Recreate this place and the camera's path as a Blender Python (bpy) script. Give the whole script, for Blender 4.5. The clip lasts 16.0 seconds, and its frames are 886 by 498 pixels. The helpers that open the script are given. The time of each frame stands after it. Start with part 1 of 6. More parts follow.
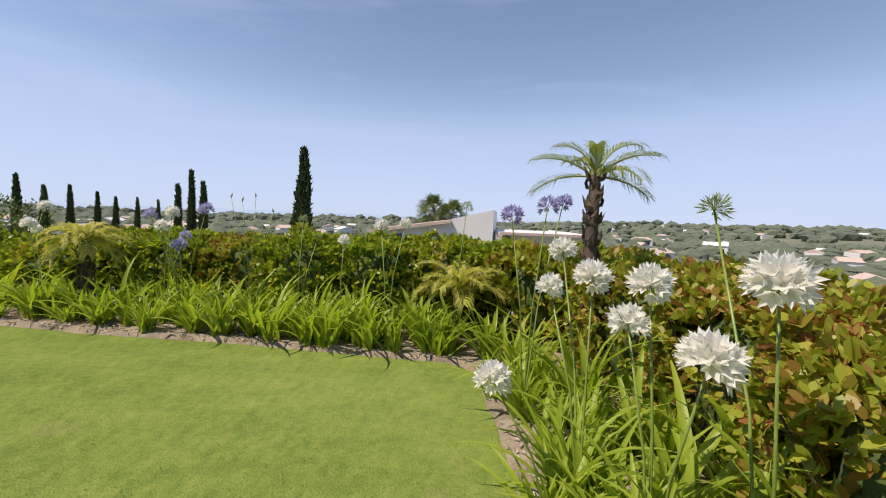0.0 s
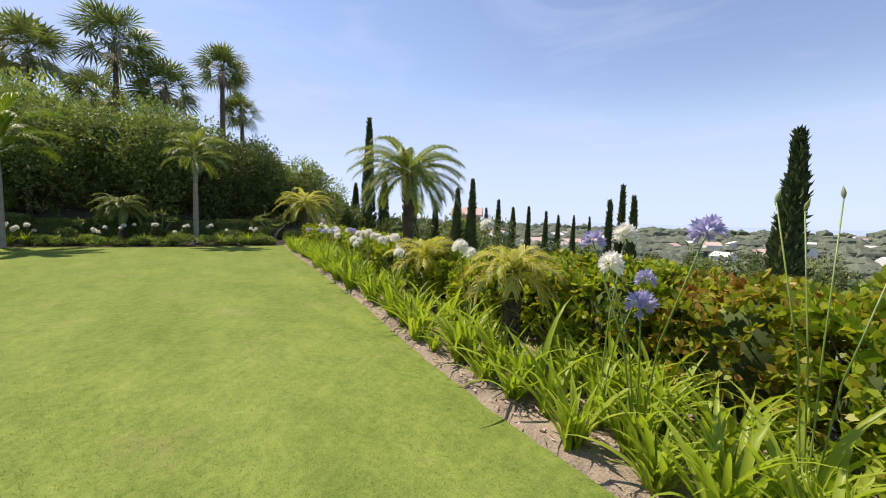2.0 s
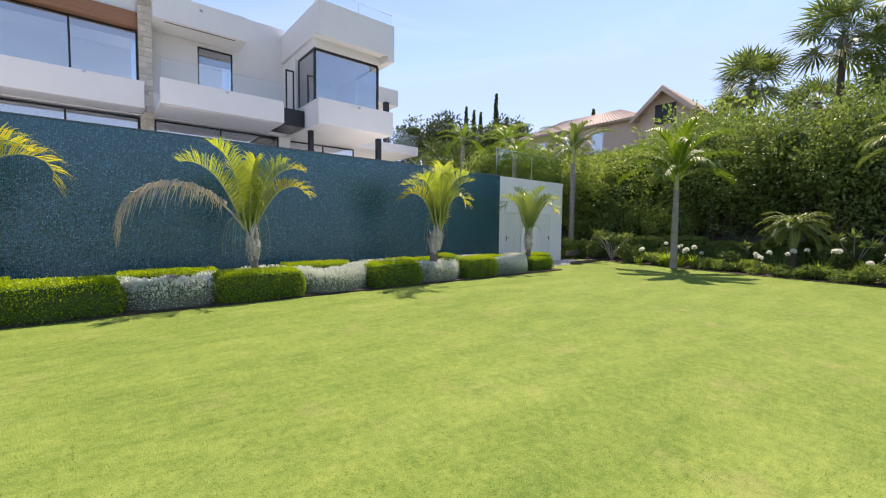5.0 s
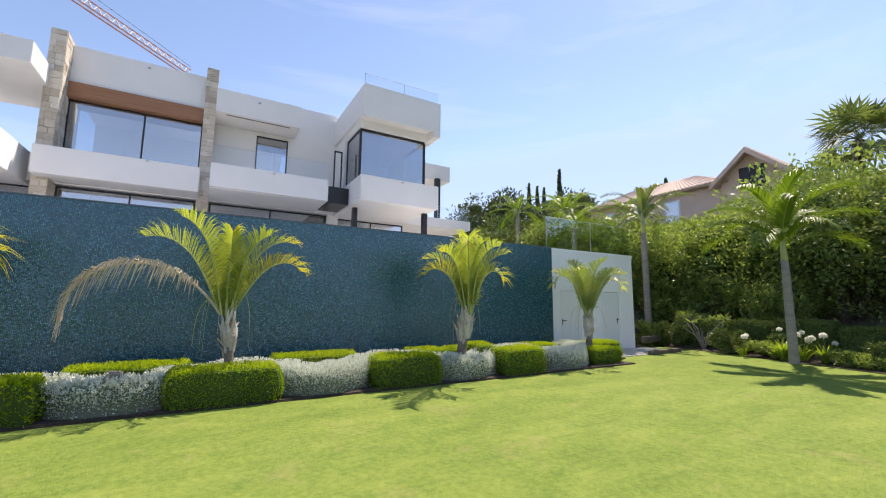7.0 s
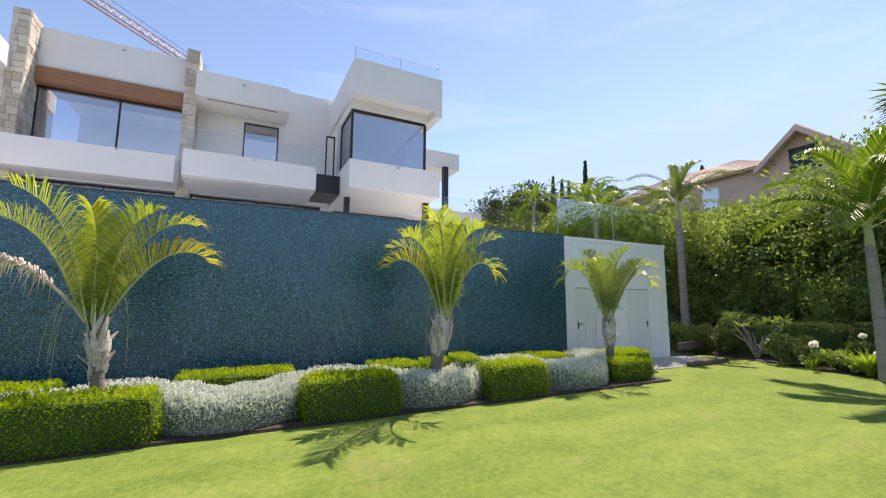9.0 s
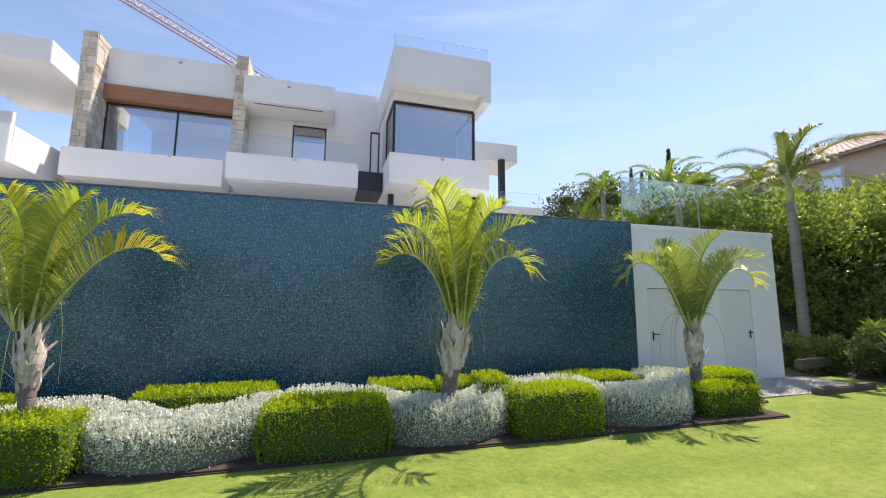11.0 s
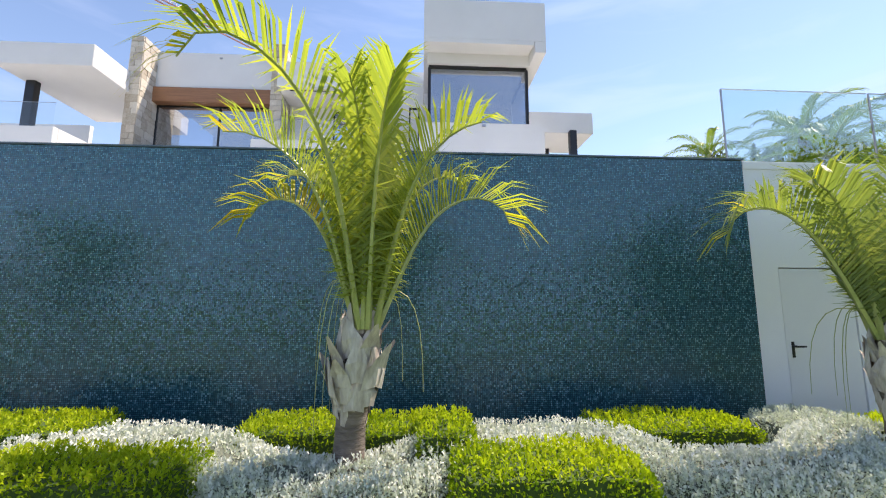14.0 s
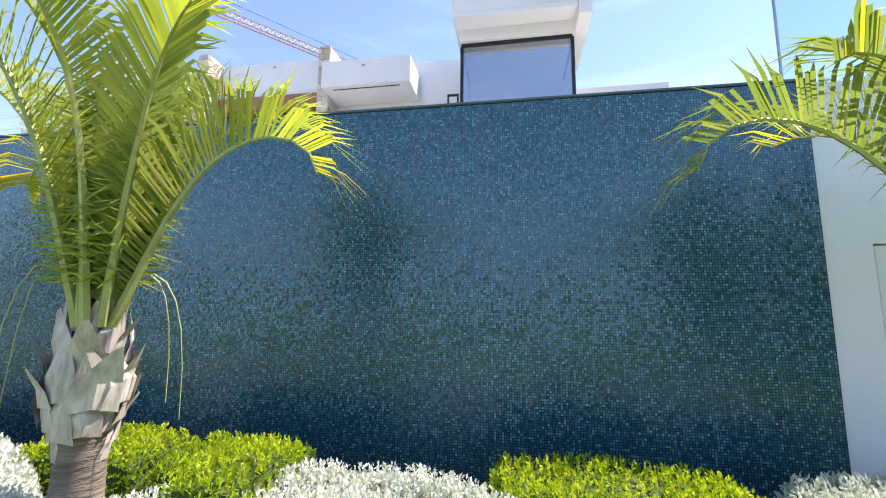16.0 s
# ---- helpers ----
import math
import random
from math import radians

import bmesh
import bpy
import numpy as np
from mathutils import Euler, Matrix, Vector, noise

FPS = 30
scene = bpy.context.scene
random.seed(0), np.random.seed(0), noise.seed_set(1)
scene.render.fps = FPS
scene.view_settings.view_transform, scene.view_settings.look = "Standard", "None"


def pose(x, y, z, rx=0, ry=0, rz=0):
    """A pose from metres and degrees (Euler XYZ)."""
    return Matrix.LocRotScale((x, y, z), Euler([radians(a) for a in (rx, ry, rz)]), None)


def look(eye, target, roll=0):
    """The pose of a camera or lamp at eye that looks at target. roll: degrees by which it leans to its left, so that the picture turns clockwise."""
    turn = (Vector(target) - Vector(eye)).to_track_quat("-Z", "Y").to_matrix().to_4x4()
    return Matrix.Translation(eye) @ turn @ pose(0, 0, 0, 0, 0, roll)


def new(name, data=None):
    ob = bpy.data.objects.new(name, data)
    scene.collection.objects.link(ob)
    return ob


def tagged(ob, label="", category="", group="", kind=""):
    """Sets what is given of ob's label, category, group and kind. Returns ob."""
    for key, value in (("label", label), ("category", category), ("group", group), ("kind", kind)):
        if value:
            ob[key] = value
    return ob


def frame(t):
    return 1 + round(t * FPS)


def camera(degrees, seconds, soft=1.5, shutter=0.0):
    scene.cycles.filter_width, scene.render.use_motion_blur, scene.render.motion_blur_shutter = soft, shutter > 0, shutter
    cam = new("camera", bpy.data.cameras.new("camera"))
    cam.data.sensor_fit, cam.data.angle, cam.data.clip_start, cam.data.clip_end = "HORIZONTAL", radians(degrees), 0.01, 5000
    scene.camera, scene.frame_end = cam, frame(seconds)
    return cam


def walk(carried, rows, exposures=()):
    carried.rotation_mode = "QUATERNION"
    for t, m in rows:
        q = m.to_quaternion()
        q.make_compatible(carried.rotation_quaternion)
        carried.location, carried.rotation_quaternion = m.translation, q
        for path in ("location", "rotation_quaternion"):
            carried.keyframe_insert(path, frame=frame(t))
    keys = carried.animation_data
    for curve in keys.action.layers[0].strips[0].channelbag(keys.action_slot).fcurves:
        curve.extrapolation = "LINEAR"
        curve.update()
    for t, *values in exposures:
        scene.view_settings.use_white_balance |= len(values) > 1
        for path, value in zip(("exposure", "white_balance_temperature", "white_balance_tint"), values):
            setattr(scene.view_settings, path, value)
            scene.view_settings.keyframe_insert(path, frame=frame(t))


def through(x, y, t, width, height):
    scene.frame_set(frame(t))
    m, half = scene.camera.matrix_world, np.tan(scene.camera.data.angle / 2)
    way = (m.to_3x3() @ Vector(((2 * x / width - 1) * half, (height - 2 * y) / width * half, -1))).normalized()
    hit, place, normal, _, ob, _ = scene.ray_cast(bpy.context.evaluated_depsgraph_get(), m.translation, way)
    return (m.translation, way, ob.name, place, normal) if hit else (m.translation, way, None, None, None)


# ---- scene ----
cam = camera(94.6, 16.0, soft=1.1)
PATH = [
    (0, (1.214, 0.755, 1.529), (1.144, 2.747, 1.37), 2.2),
    (0.5, (0.787, 1.514, 1.444), (0.368, 3.464, 1.291), 2.2),
    (1, (0.284, 2.261, 1.4), (-0.597, 4.051, 1.262), 1.9),
    (1.5, (-0.219, 2.777, 1.474), (-1.552, 4.261, 1.327), 1.7),
    (2, (-0.737, 3.174, 1.535), (-2.398, 4.277, 1.384), 1.6),
    (2.5, (-1.278, 3.768, 1.552), (-3.113, 4.552, 1.405), 1.7),
    (3, (-2.016, 4.135, 1.524), (-3.949, 4.631, 1.384), 1.8),
    (3.5, (-2.822, 4.35, 1.54), (-4.816, 4.32, 1.396), 1.8),
    (4, (-3.558, 4.413, 1.601), (-5.415, 3.684, 1.456), 1.3),
    (4.5, (-4.301, 4.473, 1.618), (-5.856, 3.224, 1.477), 1.0),
    (5, (-4.955, 4.446, 1.56), (-6.233, 2.91, 1.447), 0.6),
    (5.2, (-5.133, 4.356, 1.539), (-6.336, 2.76, 1.463), 0.2),
    (7.3, (-7.4, 3.24, 1.703), (-8.385, 1.52, 1.972), 0.6),
    (7.5, (-7.658, 3.118, 1.686), (-8.637, 1.394, 1.952), 0.7),
    (8, (-8.254, 2.75, 1.707), (-9.213, 1.014, 1.965), 0.7),
    (10.3, (-9.958, 1.165, 1.753), (-10.64, -0.698, 2.01), 0.2),
    (10.5, (-10.132, 1.082, 1.756), (-10.774, -0.795, 2.015), 0.3),
    (11, (-10.599, 0.812, 1.754), (-11.148, -1.093, 2.018), 0.3),
    (11.5, (-10.967, 0.454, 1.717), (-11.425, -1.474, 1.988), 0.3),
    (12, (-11.348, 0.118, 1.689), (-11.703, -1.831, 1.962), 0.3),
    (12.5, (-11.74, -0.268, 1.646), (-11.985, -2.234, 1.921), 0.3),
    (13, (-12.138, -0.663, 1.622), (-12.309, -2.636, 1.896), 0.3),
    (13.5, (-12.55, -1.153, 1.594), (-12.691, -3.129, 1.871), 0.3),
    (14, (-12.868, -1.631, 1.595), (-12.971, -3.609, 1.873), 0.2),
    (14.5, (-13.29, -2.035, 1.575), (-13.273, -4.015, 1.857), 0.3),
    (15, (-13.661, -2.465, 1.549), (-13.474, -4.435, 1.841), 0.7),
    (15.5, (-14.109, -2.701, 1.562), (-13.781, -4.653, 1.85), 0.9),
    (16, (-14.636, -2.897, 1.552), (-14.3, -4.848, 1.834), 0.8),
]
LIGHT = [(0.0, 0.0, 6950, 21), (1.5, 0.2, 6950, 21), (3.5, 0.42, 6950, 20.5), (5.0, 0.6, 6950, 20), (7.5, 0.6, 6950, 19), (10.5, 0.64, 6950, 18), (12.5, 0.74, 6900, 17), (15.0, 0.92, 6700, 19), (16.0, 1.15, 6500, 20)]
walk(cam, [(t, look(eye, target, roll)) for t, eye, target, roll in PATH], LIGHT)

# ---- sky, sun ----
SUN_AZ, SUN_EL = (-0.90, -0.44), 58.0
world = bpy.data.worlds.new("sky")
scene.world = world
world.use_nodes = True
wn = world.node_tree
sky = wn.nodes.new("ShaderNodeTexSky")
sky.sky_type, sky.sun_disc = "NISHITA", False
sky.sun_elevation, sky.sun_rotation = radians(SUN_EL), math.atan2(SUN_AZ[0], SUN_AZ[1])
sky.altitude = 150.0
sky.air_density, sky.dust_density, sky.ozone_density = 1.0, 0.1, 1.2
wn.nodes["Background"].inputs["Strength"].default_value = 0.15
veil = wn.nodes.new("ShaderNodeMix")
veil.data_type, veil.blend_type = "RGBA", "DARKEN"
veil.inputs[0].default_value = 0.87
veil.inputs[7].default_value = (2.55, 3.65, 5.7, 1)
wn.links.new(sky.outputs["Color"], veil.inputs[6])
# faint high cirrus
wc = wn.nodes.new("ShaderNodeTexCoord")
wm = wn.nodes.new("ShaderNodeMapping")
wm.inputs["Scale"].default_value, wm.inputs["Rotation"].default_value = (1.2, 2.6, 9.0), (0.1, 0.15, 0.6)
wz = wn.nodes.new("ShaderNodeTexNoise")
for key, val in (("Scale", 1.3), ("Detail", 6.0), ("Roughness", 0.55), ("Distortion", 0.6)):
    wz.inputs[key].default_value = val
wr = wn.nodes.new("ShaderNodeValToRGB")
wr.color_ramp.elements[0].position, wr.color_ramp.elements[1].position = 0.5, 0.78
wr.color_ramp.elements[1].color = (0.24, 0.24, 0.24, 1)
cirrus = wn.nodes.new("ShaderNodeMix")
cirrus.data_type = "RGBA"
cirrus.inputs[7].default_value = (4.4, 4.95, 6.4, 1)
wn.links.new(wc.outputs["Generated"], wm.inputs["Vector"])
wn.links.new(wm.outputs["Vector"], wz.inputs["Vector"])
wn.links.new(wz.outputs["Fac"], wr.inputs["Fac"])
wn.links.new(wr.outputs["Color"], cirrus.inputs[0])
wn.links.new(veil.outputs[2], cirrus.inputs[6])
sep = wn.nodes.new("ShaderNodeSeparateXYZ")
hr = wn.nodes.new("ShaderNodeValToRGB")
hr.color_ramp.interpolation = "EASE"
hr.color_ramp.elements[0].position, hr.color_ramp.elements[1].position = 0.0, 0.32
hr.color_ramp.elements[0].color, hr.color_ramp.elements[1].color = (0.6, 0.6, 0.6, 1), (0, 0, 0, 1)
haze = wn.nodes.new("ShaderNodeMix")
haze.data_type = "RGBA"
haze.inputs[7].default_value = (4.0, 5.2, 6.8, 1)
wn.links.new(wc.outputs["Generated"], sep.inputs[0])
wn.links.new(sep.outputs["Z"], hr.inputs["Fac"])
wn.links.new(hr.outputs["Color"], haze.inputs[0])
wn.links.new(cirrus.outputs[2], haze.inputs[6])
wn.links.new(haze.outputs[2], wn.nodes["Background"].inputs["Color"])
sun = new("sun", bpy.data.lights.new("sun", "SUN"))
sun.data.energy, sun.data.angle, sun.data.color = 5.0, radians(0.53), (1.0, 0.93, 0.80)
sd = Vector((SUN_AZ[0], SUN_AZ[1], 0)).normalized() * math.cos(radians(SUN_EL)) + Vector((0, 0, math.sin(radians(SUN_EL))))
sun.matrix_world = look(sd * 100, (0, 0, 0))


# ---- materials ----
def material(name):
    m = bpy.data.materials.new(name)
    m.use_nodes = True
    return m, m.node_tree, m.node_tree.nodes["Principled BSDF"]


def node(nt, kind, **values):
    n = nt.nodes.new(kind)
    for key, v in values.items():
        n.inputs[key.replace("_", " ")].default_value = v
    return n


def ramp(nt, source, stops):
    r = nt.nodes.new("ShaderNodeValToRGB")
    el = r.color_ramp.elements
    while len(el) < len(stops):
        el.new(0.5)
    for e, (p, c) in zip(el, stops):
        e.position, e.color = p, (*c, 1)
    nt.links.new(source, r.inputs["Fac"])
    return r.outputs["Color"]


def mix(nt, a, b, fac, mode="MIX"):
    n = nt.nodes.new("ShaderNodeMix")
    n.data_type, n.blend_type = "RGBA", mode
    for sock, v in ((n.inputs[6], a), (n.inputs[7], b), (n.inputs[0], fac)):
        if isinstance(v, bpy.types.NodeSocket):
            nt.links.new(v, sock)
        elif isinstance(v, tuple):
            sock.default_value = (*v, 1)
        else:
            sock.default_value = v
    return n.outputs[2]


def coords(nt, scale=(1, 1, 1), rot=(0, 0, 0)):
    c = nt.nodes.new("ShaderNodeNewGeometry")
    mp = nt.nodes.new("ShaderNodeMapping")
    mp.inputs["Scale"].default_value, mp.inputs["Rotation"].default_value = scale, rot
    nt.links.new(c.outputs["Position"], mp.inputs["Vector"])
    return mp.outputs["Vector"]


def noise_tex(nt, vec, scale, detail=4.0, rough=0.6):
    n = node(nt, "ShaderNodeTexNoise", Scale=scale, Detail=detail, Roughness=rough)
    nt.links.new(vec, n.inputs["Vector"])
    return n.outputs["Fac"]


def bump(nt, bsdf, height, strength, distance=0.01):
    b = node(nt, "ShaderNodeBump", Strength=strength, Distance=distance)
    nt.links.new(height, b.inputs["Height"])
    nt.links.new(b.outputs["Normal"], bsdf.inputs["Normal"])


def surface(name, dark, light, scale=8.0, rough=0.7, fine=60.0, relief=0.25, metal=0.0, stretch=(1, 1, 1), dist=0.01):
    """A surface with stains at one scale and grain at another."""
    m, nt, p = material(name)
    v = coords(nt, stretch)
    a, b = noise_tex(nt, v, scale), noise_tex(nt, v, fine, 3.0)
    c = mix(nt, ramp(nt, a, [(0.3, dark), (0.7, light)]), ramp(nt, b, [(0.3, dark), (0.7, light)]), 0.4)
    nt.links.new(c, p.inputs["Base Color"])
    p.inputs["Roughness"].default_value, p.inputs["Metallic"].default_value = rough, metal
    if relief:
        bump(nt, p, b, relief, dist)
    return m


def foliage(name, stops, rough=0.45, through=0.35, patch=1.2, glow=(1.0, 1.05, 0.5)):
    """Leaves: each one takes its colour from the stops, and lets light through."""
    m, nt, p = material(name)
    g = nt.nodes.new("ShaderNodeNewGeometry")
    v = coords(nt)
    n = nt.nodes.new("ShaderNodeMath")
    n.operation = "MULTIPLY_ADD"
    nt.links.new(noise_tex(nt, v, patch, 2.0), n.inputs[0])
    n.inputs[1].default_value = 0.55
    half = nt.nodes.new("ShaderNodeMath")
    half.operation = "MULTIPLY"
    half.inputs[1].default_value = 0.5
    nt.links.new(g.outputs["Random Per Island"], half.inputs[0])
    nt.links.new(half.outputs[0], n.inputs[2])
    c = ramp(nt, n.outputs[0], stops)
    nt.links.new(c, p.inputs["Base Color"])
    p.inputs["Roughness"].default_value, p.inputs["Specular IOR Level"].default_value = rough + 0.1, 0.3
    tr = nt.nodes.new("ShaderNodeBsdfTranslucent")
    nt.links.new(mix(nt, c, glow, 1.0, "MULTIPLY"), tr.inputs["Color"])
    ms = nt.nodes.new("ShaderNodeMixShader")
    ms.inputs[0].default_value = through
    nt.links.new(p.outputs[0], ms.inputs[1])
    nt.links.new(tr.outputs[0], ms.inputs[2])
    nt.links.new(ms.outputs[0], nt.nodes["Material Output"].inputs["Surface"])
    return m


def lawn_material():
    m, nt, p = material("mown_lawn")
    v = coords(nt)
    warp = coords(nt, (0.5, 1.4, 1), (0, 0, 0.5))
    big, mid, tuft, fine = noise_tex(nt, warp, 0.5, 4.0), noise_tex(nt, v, 3.2, 7.0, 0.72), noise_tex(nt, v, 13.0, 5.0, 0.72), noise_tex(nt, v, 75.0, 3.0)
    streak = noise_tex(nt, coords(nt, (0.5, 1.5, 1), (0, 0, 0.35)), 1.1, 5.0, 0.65)
    c = ramp(nt, big, [(0.36, (0.085, 0.15, 0.022)), (0.5, (0.165, 0.23, 0.04)), (0.63, (0.27, 0.33, 0.085))])
    c = mix(nt, c, ramp(nt, mid, [(0.36, (0.05, 0.115, 0.018)), (0.5, (0.16, 0.228, 0.04)), (0.64, (0.31, 0.355, 0.085))]), 0.55)
    c = mix(nt, c, ramp(nt, streak, [(0.4, (0.075, 0.145, 0.02)), (0.52, (0.17, 0.245, 0.042)), (0.64, (0.29, 0.345, 0.075))]), 0.34)
    c = mix(nt, c, ramp(nt, tuft, [(0.36, (0.05, 0.11, 0.016)), (0.64, (0.31, 0.36, 0.085))]), 0.32)
    c = mix(nt, c, ramp(nt, fine, [(0.34, (0.06, 0.12, 0.016)), (0.66, (0.30, 0.34, 0.09))]), 0.2)
    dry = noise_tex(nt, coords(nt, (1, 1, 1)), 1.1, 6.0, 0.7)
    c = mix(nt, c, (0.34, 0.27, 0.13), ramp(nt, dry, [(0.57, (0, 0, 0)), (0.78, (0.55, 0.55, 0.55))]))
    nt.links.new(c, p.inputs["Base Color"])
    p.inputs["Roughness"].default_value, p.inputs["Specular IOR Level"].default_value = 0.9, 0.1
    bump(nt, p, fine, 0.7, 0.014)
    return m


def mosaic_material():
    """Glass mosaic of 23 mm tiles in mixed blues with pale joints."""
    m, nt, p = material("blue_glass_mosaic")
    v = coords(nt, (1, 1, 1), (radians(90), 0, 0))
    b = nt.nodes.new("ShaderNodeTexBrick")
    b.offset = 0.0
    for key, val in (("Scale", 1.0), ("Mortar Size", 0.0028), ("Mortar Smooth", 0.1), ("Bias", 0.0), ("Brick Width", 0.0232), ("Row Height", 0.0232)):
        b.inputs[key].default_value = val
    b.inputs["Color1"].default_value, b.inputs["Color2"].default_value = (0, 0, 0, 1), (1, 1, 1, 1)
    b.inputs["Mortar"].default_value = (0.5, 0.5, 0.5, 1)
    nt.links.new(v, b.inputs["Vector"])
    tile = ramp(nt, b.outputs["Color"], [(0.0, (0.012, 0.066, 0.088)), (0.45, (0.028, 0.124, 0.162)), (0.78, (0.052, 0.188, 0.238)), (0.93, (0.068, 0.235, 0.30)), (1.0, (0.15, 0.35, 0.42))])
    haze = noise_tex(nt, coords(nt), 0.8, 3.0)
    tile = mix(nt, tile, (0.025, 0.11, 0.15), ramp(nt, haze, [(0.35, (0, 0, 0)), (0.75, (0.15, 0.15, 0.15))]))
    c = mix(nt, tile, (0.012, 0.03, 0.045), b.outputs["Fac"])
    nt.links.new(c, p.inputs["Base Color"])
    rr = ramp(nt, b.outputs["Color"], [(0.0, (0.12, 0.12, 0.12)), (1.0, (0.3, 0.3, 0.3))])
    nt.links.new(rr, p.inputs["Roughness"])
    # every tile sits at a slightly different angle
    wnz = nt.nodes.new("ShaderNodeTexWhiteNoise")
    wnz.noise_dimensions = "3D"
    sn = nt.nodes.new("ShaderNodeVectorMath")
    sn.operation = "SNAP"
    sn.inputs[1].default_value = (0.0232, 0.0232, 10.0)
    nt.links.new(v, sn.inputs[0])
    nt.links.new(sn.outputs[0], wnz.inputs["Vector"])
    off = nt.nodes.new("ShaderNodeVectorMath")
    off.operation = "MULTIPLY_ADD"
    off.inputs[1].default_value, off.inputs[2].default_value = (0.19, 0.19, 0.19), (-0.095, -0.095, -0.095)
    nt.links.new(wnz.outputs["Color"], off.inputs[0])
    geo = nt.nodes.new("ShaderNodeNewGeometry")
    add = nt.nodes.new("ShaderNodeVectorMath")
    nt.links.new(geo.outputs["Normal"], add.inputs[0])
    nt.links.new(off.outputs[0], add.inputs[1])
    nrm = nt.nodes.new("ShaderNodeVectorMath")
    nrm.operation = "NORMALIZE"
    nt.links.new(add.outputs[0], nrm.inputs[0])
    nt.links.new(nrm.outputs[0], p.inputs["Normal"])
    p.inputs["Specular IOR Level"].default_value = 0.9
    p.inputs["Specular Tint"].default_value = (0.74, 0.92, 1.0, 1)
    return m


def stone_piece_material():
    """Beige split stone whose tone changes from piece to piece."""
    m, nt, p = material("split_stone")
    info = nt.nodes.new("ShaderNodeObjectInfo")
    c = ramp(nt, info.outputs["Random"], [(0.0, (0.34, 0.28, 0.21)), (0.35, (0.50, 0.44, 0.35)), (0.7, (0.60, 0.55, 0.46)), (1.0, (0.72, 0.68, 0.60))])
    grain = noise_tex(nt, coords(nt), 11.0, 6.0, 0.7)
    c = mix(nt, c, ramp(nt, grain, [(0.3, (0.32, 0.26, 0.19)), (0.7, (0.68, 0.62, 0.52))]), 0.4)
    nt.links.new(c, p.inputs["Base Color"])
    p.inputs["Roughness"].default_value = 0.88
    bump(nt, p, grain, 0.6, 0.03)
    return m


def coated_glass(name, tint, gloss):
    """A coated pane: a constant share is mirrored, the rest goes through."""
    m, nt, p = material(name)
    nt.nodes.remove(p)
    tr = nt.nodes.new("ShaderNodeBsdfTransparent")
    tr.inputs["Color"].default_value = (*tint, 1)
    gl = nt.nodes.new("ShaderNodeBsdfGlossy")
    gl.inputs["Roughness"].default_value = 0.0
    ms = nt.nodes.new("ShaderNodeMixShader")
    ms.inputs[0].default_value = gloss
    for o, i in ((tr, 1), (gl, 2)):
        nt.links.new(o.outputs[0], ms.inputs[i])
    nt.links.new(ms.outputs[0], nt.nodes["Material Output"].inputs["Surface"])
    return m


def plain(name, colour, rough=0.5, metal=0.0):
    return surface(name, tuple(c * 0.88 for c in colour), tuple(min(1, c * 1.08) for c in colour), 2.0, rough, 40.0, 0.08, metal)


M_LAWN, M_MOSAIC, M_STONE = lawn_material(), mosaic_material(), stone_piece_material()
M_BLADE = foliage("grass_blades", [(0.2, (0.10, 0.18, 0.025)), (0.5, (0.18, 0.26, 0.045)), (0.8, (0.31, 0.36, 0.09))], 0.8, 0.45)
M_SOIL = surface("dry_soil", (0.13, 0.102, 0.07), (0.44, 0.365, 0.26), 3.0, 0.95, 45.0, 0.9, dist=0.03)
M_DARKSOIL = surface("dark_mulch", (0.03, 0.02, 0.015), (0.10, 0.07, 0.05), 6.0, 0.95, 60.0, 0.9, dist=0.03)
M_GROUND = surface("scrub_ground", (0.09, 0.11, 0.065), (0.24, 0.235, 0.165), 0.03, 0.95, 1.5, 0.4, dist=0.2)
M_GRAVEL = surface("white_gravel", (0.28, 0.26, 0.23), (0.72, 0.69, 0.64), 12.0, 0.9, 45.0, 1.0, dist=0.03)
M_WHITE = surface("white_render", (0.64, 0.635, 0.62), (0.72, 0.715, 0.70), 0.6, 0.75, 90.0, 0.06)
M_WHITEWALL = surface("bright_white_render", (0.80, 0.80, 0.785), (0.88, 0.88, 0.865), 0.7, 0.75, 90.0, 0.06)
M_WHITEDOOR = surface("white_lacquer", (0.76, 0.76, 0.74), (0.82, 0.82, 0.80), 0.8, 0.35, 60.0, 0.02)
M_MORTAR = surface("stone_mortar", (0.30, 0.27, 0.22), (0.42, 0.38, 0.32), 6.0, 0.95, 60.0, 0.4)
M_WOOD = surface("warm_timber", (0.20, 0.09, 0.04), (0.36, 0.17, 0.08), 3.0, 0.5, 30.0, 0.1, stretch=(0.2, 3, 6))
M_METAL = plain("dark_bronze_metal", (0.02, 0.02, 0.022), 0.35, 0.3)
M_BLACK = plain("black_plastic", (0.012, 0.012, 0.013), 0.4)
M_STEEL = plain("brushed_steel", (0.45, 0.45, 0.46), 0.3, 1.0)
M_PANE = coated_glass("solar_glass", (0.78, 0.84, 0.92), 0.45)
M_RAIL = coated_glass("clear_glass", (0.88, 0.96, 0.94), 0.2)
M_BALGLASS = coated_glass("low_iron_glass", (0.975, 0.985, 0.985), 0.05)
M_ROOM = plain("pale_interior", (0.62, 0.60, 0.58), 0.8)
M_BOX = foliage("box_leaves", [(0.15, (0.09, 0.17, 0.008)), (0.5, (0.22, 0.34, 0.01)), (0.85, (0.44, 0.52, 0.016))], 0.45, 0.5)
# young lime shoots, lightened further to put sunlight on the hedge tops
M_BOXTIP = foliage("sunlit_box_shoots", [(0.15, (0.26, 0.38, 0.012)), (0.5, (0.42, 0.52, 0.018)), (0.85, (0.58, 0.63, 0.03))], 0.45, 0.5)
